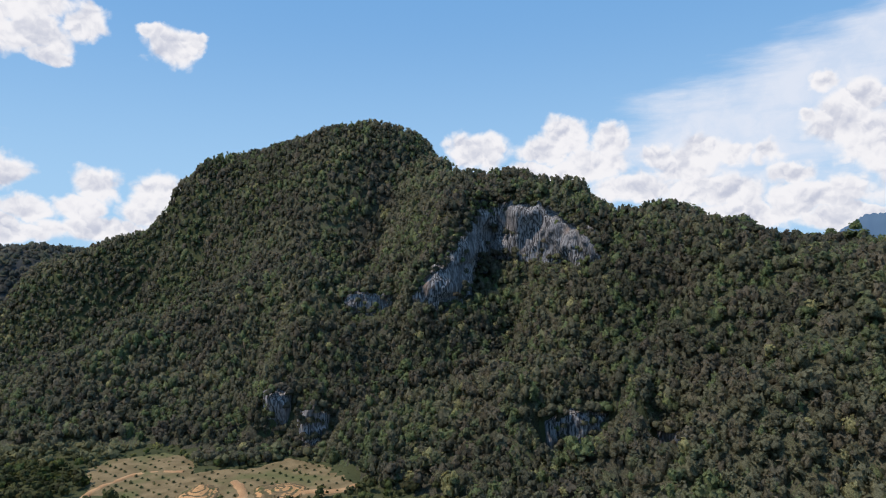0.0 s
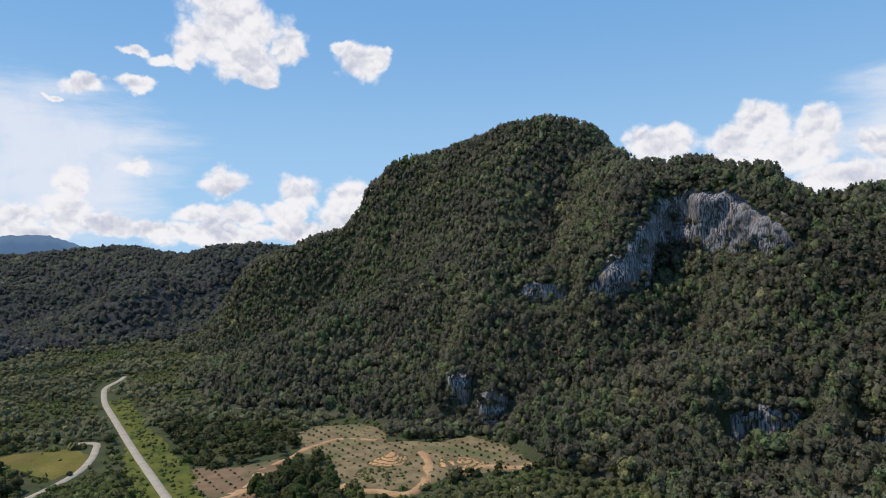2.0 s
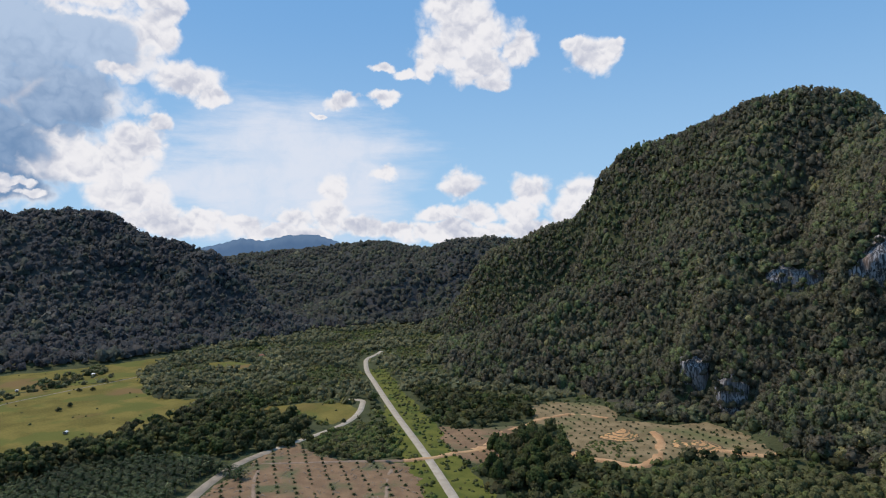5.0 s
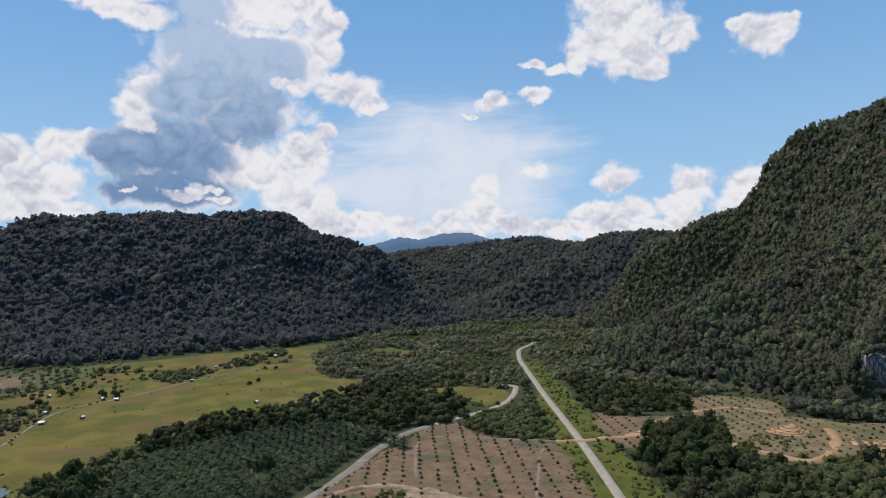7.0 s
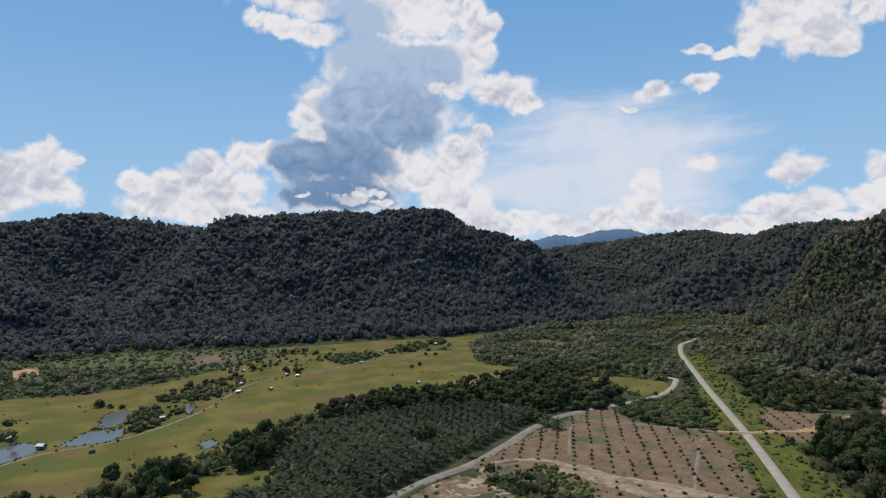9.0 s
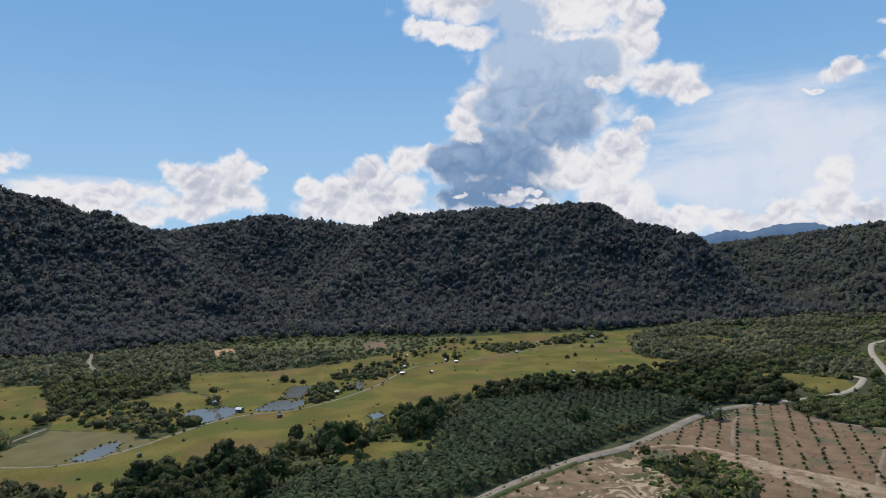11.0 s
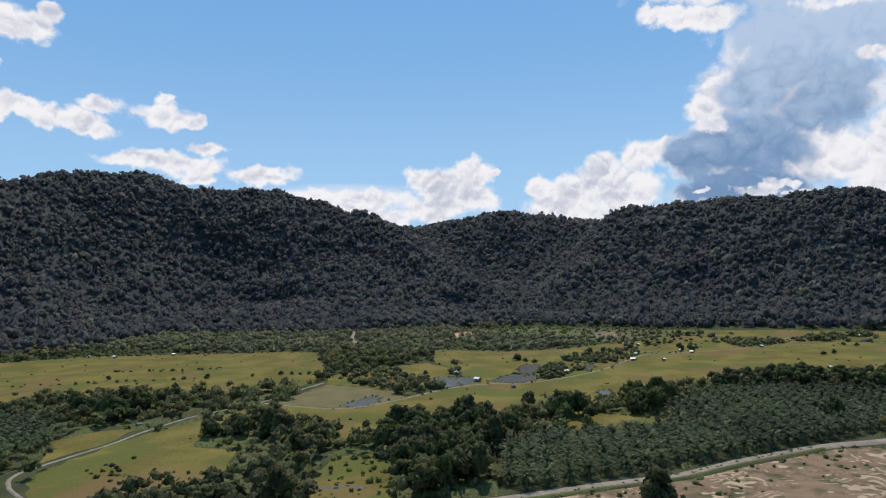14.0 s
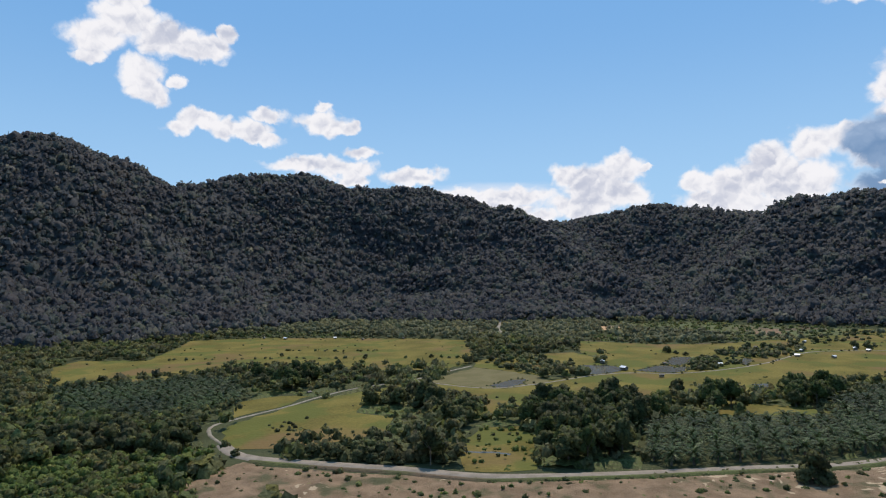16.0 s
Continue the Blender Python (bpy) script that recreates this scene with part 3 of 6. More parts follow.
def patch(name, poly, z, mat, label, category, seed=0, wobble=2.0):
    """A level sheet with an uneven edge."""
    rng = np.random.default_rng(seed)
    edge = []
    for a, b in zip(poly, poly[1:] + poly[:1]):
        a, b = Vector(a), Vector(b)
        n = max(1, int((b - a).length / 6))
        out = Vector((b - a).yx).normalized()
        for i in range(n):
            q = a.lerp(b, i / n) + out * Vector((1, -1)) * (rng.uniform(-wobble, wobble) if i else 0)
            edge.append((q.x, q.y))
    bm = bmesh.new()
    top = [bm.verts.new((x, y, z)) for x, y in edge]
    face = bm.faces.new(top)
    bm.normal_update()
    if face.normal.z < 0:
        face.normal_flip()
        bm.normal_update()
    ring = bmesh.ops.extrude_edge_only(bm, edges=bm.edges[:])
    for v in ring["geom"]:
        if isinstance(v, bmesh.types.BMVert):
            v.co.z -= z + 0.1
    bmesh.ops.triangulate(bm, faces=[f for f in bm.faces if len(f.verts) > 4])
    me = bpy.data.meshes.new(name)
    bm.to_mesh(me)
    bm.free()
    me.materials.append(mat)
    return tagged(new(name, me), label, category, kind="structure")


# ---- ground ----
def axis(lo, hi, fine, far_lo, far_hi):
    out = list(np.arange(lo, hi + 1, fine))
    step, v = fine, out[-1]
    while v < far_hi:
        step *= 1.12
        v = min(v + step, far_hi)
        out.append(v)
    step, v = fine, out[0]
    while v > far_lo:
        step *= 1.12
        v = max(v - step, far_lo)
        out.insert(0, v)
    return np.array(out)


def build_ground():
    xs, ys = axis(-1450, 420, 12.0, -4700, 4700), axis(-1100, 1320, 12.0, -4700, 4700)
    xs = np.unique(np.concatenate([xs[(xs < -140) | (xs > 145)], np.arange(-140, 146, 5.0)]))
    ys = np.unique(np.concatenate([ys[(ys < 335) | (ys > 585)], np.arange(335, 586, 5.0)]))
    gx, gy = np.meshgrid(xs, ys)
    verts = np.stack([gx.ravel(), gy.ravel(), land(gx, gy).ravel()], 1)
    nx, ny = len(xs), len(ys)
    i = (np.arange(ny - 1)[:, None] * nx + np.arange(nx - 1)[None, :]).ravel()
    faces = np.stack([i, i + 1, i + 1 + nx, i + nx], 1)
    tagged(new("ground", fast_mesh("ground", verts, faces, M_LAND, smooth=True)), "dark green forest floor on valley and hills", "ground", kind="structure")


build_ground()


def far_range(name, crest, depth, mat):
    """A far blue mountain, as a solid ridge."""
    rng = np.random.default_rng(5)
    fine = []
    for a, b in zip(crest[:-1], crest[1:]):
        for i in range(8):
            t = i / 8
            fine.append([a[k] + (b[k] - a[k]) * t for k in range(3)])
            fine[-1][2] += rng.uniform(-5, 5)
    fine.append(list(crest[-1]))
    verts, faces = [], []
    for i, (x, y, z) in enumerate(fine):
        out = Vector((x, y, 0)).normalized()
        for k, f in ((-1.0, 0.0), (-0.55, 0.42), (-0.25, 0.8), (0, 1.0), (0.5, 0.5), (1.0, 0.0)):
            jag = rng.uniform(-0.05, 0.05) if 0 < f < 1 else 0
            verts.append((x + out.x * depth * k, y + out.y * depth * k, z * (f + jag)))
        if i:
            k = i * 6
            faces += [(k - 6 + j, k + j, k + 1 + j, k - 5 + j) for j in range(5)]
    tagged(new(name, fast_mesh(name, verts, faces, mat, smooth=True)), "distant forested mountain ridge, blue haze painted as a glow", "mountain", kind="structure")


def build_far():
    m = bpy.data.materials.new("far_haze_glow")
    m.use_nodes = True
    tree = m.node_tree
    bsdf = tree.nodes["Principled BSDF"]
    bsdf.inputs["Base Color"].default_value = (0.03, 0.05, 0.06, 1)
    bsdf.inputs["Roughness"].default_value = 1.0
    # air haze painted on as a blue glow; the slopes give no light themselves
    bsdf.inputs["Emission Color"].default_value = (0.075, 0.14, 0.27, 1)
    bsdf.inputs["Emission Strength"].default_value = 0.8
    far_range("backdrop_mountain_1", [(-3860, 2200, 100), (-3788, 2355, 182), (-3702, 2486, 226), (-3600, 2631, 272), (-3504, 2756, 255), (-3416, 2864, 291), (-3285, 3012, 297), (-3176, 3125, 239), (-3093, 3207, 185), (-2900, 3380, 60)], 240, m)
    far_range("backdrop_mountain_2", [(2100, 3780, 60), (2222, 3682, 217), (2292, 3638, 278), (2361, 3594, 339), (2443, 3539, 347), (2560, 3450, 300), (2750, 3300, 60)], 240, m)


build_far()

# ---- roads, tracks and fields ----
MAIN_ROAD = [(300, -190), (120, -38), (-40, 104), (-138, 191), (-212, 256), (-299, 329), (-373, 393), (-427, 440), (-463, 476), (-485, 502), (-500, 535), (-512, 556)]
SPUR_ROAD = [(-356, 337), (-342, 341), (-330, 329), (-315, 309), (-304, 288), (-298, 262), (-296, 235), (-294, 212)]
GRAVEL_ROAD = [(-294, 212), (-289, 187), (-274, 158), (-257, 133), (-237, 100), (-226, 70), (-204, 33), (-184, 4), (-170, -27), (-153, -62), (-141, -90), (-134, -112), (-133, -140), (-130, -170), (-128, -198), (-132, -212), (-140, -223)]
FIELD_PATH = [(-140, -223), (-152, -240), (-165, -250), (-180, -249), (-212, -242), (-236, -240), (-270, -232), (-302, -213), (-338, -204), (-374, -194)]
CROSS_PATH = [(-306, -212), (-296, -186), (-291, -162), (-297, -146), (-318, -128), (-356, -102), (-371, -80), (-374, -56), (-398, -26), (-440, 6), (-516, 48), (-538, 104), (-573, 167), (-586, 210), (-603, 300)]
FAR_TRACK = [(-760, -282), (-745, -276), (-665, -256), (-597, -228)]
CLEARING_TRACK = [(-216, 241), (-205, 255), (-202, 264), (-196, 274), (-191, 281), (-193, 295), (-200, 312), (-199, 327), (-196, 345), (-196, 355), (-195, 363), (-192, 371), (-186, 384), (-173, 389), (-158, 389)]
RING_TRACK = [(-176, 328), (-158, 314), (-144, 304), (-131, 300), (-120, 301), (-108, 300), (-103, 313), (-106, 336), (-113, 358), (-122, 372)]

FIELDS = {
    "north": [(-776, 442), (-804, 374), (-823, 288), (-793, 208), (-768, 160), (-690, 215), (-661, 238), (-700, 290), (-704, 355), (-735, 422)],
    "central": [(-561, -147), (-548, -71), (-574, -8), (-623, 51), (-680, 110), (-650, 160), (-618, 195), (-600, 300), (-572, 268), (-548, 278), (-526, 250), (-512, 262), (-496, 236), (-507, 218), (-478, 237), (-464, 230), (-450, 250), (-416, 240), (-396, 190), (-388, 141), (-394, 91), (-382, 63), (-349, 26), (-312, 0), (-304, -30), (-270, -74), (-248, -97), (-244, -118), (-222, -136), (-250, -150), (-262, -172), (-285, -196), (-300, -200), (-326, -130), (-372, -92), (-440, -110), (-470, -130)],
    "cow": [(-157, -238), (-175, -244), (-231, -237), (-305, -206), (-290, -198), (-240, -208), (-210, -200), (-206, -178), (-172, -166), (-156, -184), (-145, -196), (-136, -214)],
    "link": [(-660, 150), (-622, 195), (-602, 298), (-640, 330), (-706, 350), (-702, 290), (-664, 238), (-692, 215), (-768, 158), (-700, 100)],
    "meadow": [(-372, -192), (-345, -140), (-372, -98), (-440, -113), (-470, -135), (-440, -180), (-400, -200)],
    "side": [(-178, -252), (-216, -274), (-236, -262), (-240, -246), (-212, -245)],
    "south": [(-285, -504), (-319, -518), (-336, -462), (-418, -505), (-473, -542), (-520, -480), (-548, -295), (-543, -257), (-415, -205), (-372, -200), (-345, -218), (-330, -292), (-312, -330), (-305, -362), (-262, -372), (-225, -400), (-215, -425)],
    "middle": [(-170, -134), (-197, -132), (-206, -116), (-186, -104), (-147, -96), (-142, -104), (-138, -119)],
    "gap": [(-295, -40), (-285, -4), (-279, 18), (-251, 9), (-249, -35)],
    "spur": [(-371, 257), (-402, 275), (-386, 292), (-369, 313), (-343, 328), (-323, 319), (-309, 297), (-307, 276), (-327, 278), (-349, 285), (-360, 272)],
    "east": [(-482, 190), (-556, 223), (-607, 306), (-536, 268), (-494, 256), (-456, 273), (-443, 263), (-437, 239), (-442, 216), (-436, 192)],
    "corner": [(-700, 285), (-704, 360), (-722, 412), (-660, 352), (-618, 318), (-612, 300), (-640, 262)],
    "glade": [(-620, 389), (-609, 409), (-562, 409), (-535, 401), (-541, 369), (-579, 371)],
}
BASIN = [(-305, -200), (-368, -190), (-345, -140), (-323, -127), (-293, -146), (-295, -176)]
STREAM = [(-158, -135), (-161, -129), (-161, -122), (-163, -116), (-162, -109)]
PONDS = [[(-382, -80), (-395, -74), (-407, -67), (-411, -60), (-403, -54), (-410, -48), (-389, -48), (-376, -55), (-377, -69)],
         [(-380, -125), (-398, -116), (-400, -96), (-386, -87), (-367, -94), (-357, -108)],
         [(-298, -158), (-321, -152), (-329, -143), (-311, -140), (-293, -147)],
         [(-428, -61), (-455, -58), (-462, -48), (-455, -40), (-429, -45), (-415, -51), (-416, -58)],
         [(-345, -12), (-350, -3), (-338, -1), (-333, -8)],
         [(-435, -12), (-469, -7), (-460, -2), (-423, -7)]]
SOUTH_PALMS = [(-198, -393), (-240, -355), (-262, -322), (-228, -275), (-170, -264), (-128, -290)]
SOIL_SCRUB = [(-217, 128), (-214, 92), (-178, 80), (-160, 109), (-185, 130)]
PALE_TRACK = [(-140, 168), (-172, 154), (-191, 141), (-219, 134), (-231, 117), (-225, 100), (-197, 83), (-184, 65), (-176, 46), (-160, 30), (-120, 20)]
PALMS = [(-160, -62), (-208, -66), (-226, -56), (-241, -15), (-243, 8), (-292, 24), (-332, 48), (-348, 70), (-348, 130), (-335, 160), (-308, 180), (-286, 170), (-266, 133), (-244, 97), (-212, 33), (-192, 2), (-170, -38)]
SOIL = [(-298, 236), (-286, 197), (-264, 151), (-250, 125), (-235, 95), (-185, 110), (-100, 110), (-120, 160), (-147, 184), (-180, 214), (-213, 238), (-230, 228), (-266, 223)]
ERODED = [(-232, 88), (-212, 38), (-190, 3), (-176, -25), (-158, -60), (-144, -90), (-128, -112), (-128, -140), (-124, -170), (-122, -200), (-90, -205), (-70, -100), (-100, 0), (-150, 60), (-180, 100)]
BARE_PLOTS = [[(-733, -148), (-730, -122), (-658, -113), (-654, -137)], [(-711, 20), (-723, 49), (-665, 45), (-655, 18)]]
FRESH_SCRUB = [(-355, 258), (-348, 284), (-310, 258), (-302, 236), (-299, 215), (-331, 232)]
BUSH_BLOCK = [(-284, 235), (-296, 266), (-290, 290), (-255, 271), (-224, 250), (-230, 230), (-266, 225)]
CLEARING = [(-220, 396), (-213, 418), (-184, 428), (-162, 415), (-150, 390), (-132, 394), (-114, 398), (-100, 414), (-77, 402), (-53, 384), (-46, 358), (-70, 344), (-93, 330), (-107, 311), (-133, 295), (-152, 308), (-173, 345), (-195, 354)]
LOWER_CLEARING = [(-247, 312), (-221, 318), (-202, 342), (-187, 322), (-170, 300), (-178, 262), (-187, 256), (-222, 284)]
VERGE = [(-330, 352), (-271, 289), (-216, 240), (-180, 207), (-140, 172), (-60, 100), (-20, 120), (-120, 205), (-178, 250), (-231, 299), (-320, 372), (-420, 460), (-440, 455)]

def rough_patch(name, poly, z, mat, label, category, seed, high=0.6, cell=2.0, steps=0, clear_of=None):
    """Uneven bare ground: ridges and hollows of real height, falling to nothing at a ragged edge."""
    px, py = [p[0] for p in poly], [p[1] for p in poly]
    xs, ys = np.arange(min(px) - cell, max(px) + cell, cell), np.arange(min(py) - cell, max(py) + cell, cell)
    gx, gy = np.meshgrid(xs, ys)
    wx, wy = gx + rough_noise(gx, gy, 9, seed) * 2.5, gy + rough_noise(gx, gy, 9, seed + 1) * 2.5
    inside = in_poly(wx, wy, poly)
    depth = off_line(wx, wy, poly + poly[:1])
    relief = (0.5 - np.abs(rough_noise(gx, gy, 11, seed + 2))) * high + rough_noise(gx, gy, 4, seed + 3) * high * 0.45 + rough_noise(gx, gy, 30, seed + 4) * high * 0.6
    riser = np.zeros(gx.shape)
    if steps:
        # worn contour banks: level treads, short pale risers
        b = (rough_noise(gx, gy, 52, seed + 6) + 0.26 * rough_noise(gx, gy, 13, seed + 7) + 0.09 * rough_noise(gx, gy, 4.5, seed + 8)) * steps
        rest = b - np.floor(b)
        relief = relief * 0.8 + 0.20 * (np.floor(b) + np.clip((rest - 0.72) / 0.28, 0, 1)) + 0.5
        worn = rough_noise(gx, gy, 20, seed + 9) * 0.8 - 0.15 + rough_noise(gx, gy, 3.5, seed + 10) * 0.8 + rough_noise(gx, gy, 1.7, seed + 11) * 0.4 - np.clip((25 - gy) / 60, 0, 1) * 0.75
        riser = np.where(rest > 0.60, np.clip(0.75 + 1.2 * worn, 0.2, 1), np.where(rest < 0.24, np.clip(0.05 - worn, 0, 0.4), 0.4))
    edge = np.clip(depth / 4, 0, 1)
    if clear_of:
        inside &= off_line(gx, gy, clear_of) > 4.6
        edge *= np.clip((off_line(gx, gy, clear_of) - 4.6) / 8, 0, 1)
    h = np.where(inside, z + np.maximum(relief + high * 0.6, 0) * edge, -0.4)
    n, m = len(xs), len(ys)
    i = (np.arange(m - 1)[:, None] * n + np.arange(n - 1)[None, :]).ravel()
    faces = np.stack([i, i + 1, i + 1 + n, i + n], 1)
    faces = faces[inside.ravel()[faces].any(1)]
    used, back = np.unique(faces, return_inverse=True)
    verts = np.stack([gx.ravel(), gy.ravel(), h.ravel()], 1)[used]
    return tagged(new(name, fast_mesh(name, verts, back.reshape(faces.shape), mat, riser.ravel()[used], smooth=True)), label, category, kind="structure")


for k, (name, poly) in enumerate(FIELDS.items()):
    patch("paddy_field", poly, 0.075 + 0.005 * k, M_GRASS, "yellowish green grass field in the valley", "field", seed=k)
patch("rough_pasture", [(-769, -161), (-671, -80), (-620, 30), (-680, 110), (-785, 206), (-840, 131), (-815, 0)], 0.06, M_SCRUB, "rough green pasture with scrub below the hills", "field", seed=19)
for k, poly in enumerate(BARE_PLOTS):
    patch("bare_plot", poly, 0.12, (M_ORANGE, M_SOIL)[k], "small bare earth plot near the hill foot", "soil", seed=60 + k)
patch("flooded_field", BASIN, 0.14, M_MUD, "shallow muddy flooded field with reeds", "field", seed=20)
rough_patch("plantation_soil", SOIL, 0.10, M_SOIL, "bare brown soil replanted with young oil palms", "soil", 21, 0.45)
rough_patch("eroded_soil", ERODED, 0.08, M_ERODED, "eroded pale brown bare earth beside the road", "soil", 22, 0.9, 0.8, 9.0, GRAVEL_ROAD)
rough_patch("clearing_soil", CLEARING, 0.10, M_DRYGRASS, "cleared dry grassy hillside with young palms", "soil", 23, 0.7)
rough_patch("clearing_soil", LOWER_CLEARING, 0.10, M_SOIL, "cleared brown soil beside the road", "soil", 24, 0.5)
patch("road_verge", VERGE, 0.08, M_VERGE, "bright green grass verge along the road", "verge", seed=25)
ribbon("road", MAIN_ROAD, 4.4, 0.35, M_ASPHALT, "pale worn straight asphalt road", "road", 0.02, 2, 4, 0.35)
ribbon("road", SPUR_ROAD, 4.0, 0.28, M_ASPHALT, "narrow curved paved spur road", "road", 0.02, 2, 3, 0.35)
ribbon("gravel_road", GRAVEL_ROAD, 4.8, 0.4, M_GRAVEL, "grey gravel road between palms and bare soil", "road", 0.05, 3)
ribbon("field_path", FIELD_PATH, 1.2, 0.26, M_PATH, "pale dirt path through the fields", "path", 0.3, 4, 3, 0.25)
ribbon("field_path", CROSS_PATH, 1.4, 0.24, M_PATH, "pale narrow path on a bund across the fields", "path", 0.25, 5, 4, 0.25)
ribbon("dirt_track", FAR_TRACK, 3.0, 0.3, M_PATH, "pale dirt track into the forest", "path", 0.2, 6)
ribbon("dirt_track", CLEARING_TRACK, 3.0, 0.75, M_ORANGE, "orange earth track winding through the clearing", "path", 0.35, 7, 3)
ribbon("dirt_track", RING_TRACK, 4.6, 0.8, M_ORANGE, "wide orange earth track round the terraced mound", "path", 0.35, 12, 3)
ribbon("dirt_track", [(-194, 278), (-191, 290), (-196, 303), (-199, 318)], 6.5, 0.7, M_ORANGE, "trodden orange earth beside the clearing", "path", 0.4, 13, 3)
ribbon("dirt_track", [(-80, 350), (-74, 354), (-65, 354), (-56, 356), (-50, 363)], 4.0, 0.8, M_ORANGE, "orange earth at the edge of the clearing", "path", 0.5, 14, 3)


def build_water():
    m = bpy.data.materials.new("pond_water")
    m.use_nodes = True
    b = m.node_tree.nodes["Principled BSDF"]
    b.inputs["Base Color"].default_value = (0.125, 0.120, 0.098, 1)
    b.inputs["Roughness"].default_value = 0.11
    # small ripples
    ripple, relief = node(m.node_tree, "ShaderNodeTexNoise"), node(m.node_tree, "ShaderNodeBump")
    ripple.inputs["Scale"].default_value = 1.5
    relief.inputs["Strength"].default_value = 0.22
    m.node_tree.links.new(ripple.outputs[0], relief.inputs["Height"])
    m.node_tree.links.new(relief.outputs[0], b.inputs["Normal"])
    b.inputs["IOR"].default_value = 1.33
    b.inputs["Specular IOR Level"].default_value = 0.5
    for k, poly in enumerate(PONDS):
        patch("pond", poly, 0.18, m, "still grey fish pond reflecting the sky", "water", seed=30 + k, wobble=1.0)
    ribbon("stream", STREAM, 1.8, 0.2, m, "narrow still ditch crossing the meadow", "water", 0.3, 37, 3)


build_water()


# ---- limestone ----
def limestone():
    m = bpy.data.materials.new("limestone")
    m.use_nodes = True
    tree = m.node_tree
    bsdf = tree.nodes["Principled BSDF"]
    at = node(tree, "ShaderNodeNewGeometry").outputs["Position"]

    def fbm(scale, detail, squash):
        n = node(tree, "ShaderNodeTexNoise")
        tree.links.new(vec_node(tree, "MULTIPLY", at, squash).outputs[0], n.inputs["Vector"])
        n.inputs["Scale"].default_value, n.inputs["Detail"].default_value = scale, detail
        return n.outputs[0]

    streak = step_node(tree, fbm(0.95, 9.0, (1, 1, 0.11)), 0.42, 0.60)
    blotch = step_node(tree, fbm(0.06, 5.0, (1, 1, 0.6)), 0.42, 0.62)
    rust = step_node(tree, fbm(0.05, 5.0, (1.3, 1, 0.7)), 0.60, 0.74)
    col = mix_color(tree, streak, (0.042, 0.040, 0.042, 1), (0.345, 0.33, 0.33, 1))
    col = mix_color(tree, math_node(tree, "MULTIPLY", blotch, 0.5), col, (0.16, 0.16, 0.17, 1))
    col = mix_color(tree, math_node(tree, "MULTIPLY", rust, 0.5), col, (0.30, 0.20, 0.14, 1))
    tree.links.new(col, bsdf.inputs["Base Color"])
    bsdf.inputs["Roughness"].default_value = 0.92
    b = node(tree, "ShaderNodeBump")
    b.inputs["Strength"].default_value, b.inputs["Distance"].default_value = 0.8, 1.5
    tree.links.new(fbm(1.0, 9.0, (1, 1, 0.16)), b.inputs["Height"])
    tree.links.new(b.outputs[0], bsdf.inputs["Normal"])
    return m


M_ROCK = limestone()


def rock_wall(nodes, label, seed, relief=2.5, out=1.0):
    """A fluted rock wall along a line of (x, y, foot, rim), as a closed slab."""
    rng = np.random.default_rng(seed)
    pts = np.array(nodes, float)
    along = np.concatenate([[0], np.cumsum(np.hypot(*np.diff(pts[:, :2], axis=0).T))])
    u = np.linspace(0, along[-1], max(12, int(along[-1] / 1.1)))
    line = np.stack([np.interp(u, along, pts[:, k]) for k in range(4)], 1)
    rows = max(8, int((pts[:, 3] - pts[:, 2]).max() / 2.2))
    d = np.gradient(line[:, :2], axis=0)
    d /= np.linalg.norm(d, axis=1)[:, None]
    front = np.stack([d[:, 1], -d[:, 0]], 1)
    verts = []
    for back in (0, 1):
        for j in range(rows + 1):
            f = j / rows
            z = line[:, 2] - 4 + (line[:, 3] - line[:, 2] + 1 + 3 * rough_noise(u, u * 0, 9, seed)) * f
            if back:
                push = np.full(len(u), -9.0)
            else:
                bent = u + rough_noise(u, z, 13, seed + 7) * 3.5
                flute = rough_noise(bent, z * 0.12, 2.6, seed) * 0.4 + rough_noise(bent, z * 0.35, 7, seed + 1) * 1.7 + rough_noise(u, z, 15, seed + 2) * 3.2
                push = out + flute * relief / 1.6 + rough_noise(u, z * 1.4, 3.4, seed + 3) * 1.0 - 1.5 * f * f - 7 * max(f - 0.82, 0) / 0.18
            ends = np.clip(np.minimum(u, u[-1] - u) / 4, 0, 1)
            push = push * ends - 4 * (1 - ends)
            verts.append(np.stack([line[:, 0] + front[:, 0] * push, line[:, 1] + front[:, 1] * push, z], 1))
    n, faces = len(u), []
    total = rows + 1
    for j in range(rows):
        for i in range(n - 1):
            faces.append((j * n + i, j * n + i + 1, (j + 1) * n + i + 1, (j + 1) * n + i))
            k = total * n
            faces.append((k + j * n + i + 1, k + j * n + i, k + (j + 1) * n + i, k + (j + 1) * n + i + 1))
    top, k = rows * n, (total + rows) * n
    faces += [(top + i, top + i + 1, k + i + 1, k + i) for i in range(n - 1)]
    ob = new("limestone_cliff", fast_mesh("limestone_cliff", np.concatenate(verts), faces, M_ROCK))
    return tagged(ob, label, "cliff", kind="structure")


rock_wall(CLIFF, "tall grey white streaked limestone cliff in the forest", 3, out=2.5)
for i, c in enumerate(SMALL_CLIFFS):
    rock_wall(c, "small grey limestone outcrop among trees", 10 + i, 1.6, out=1.5)


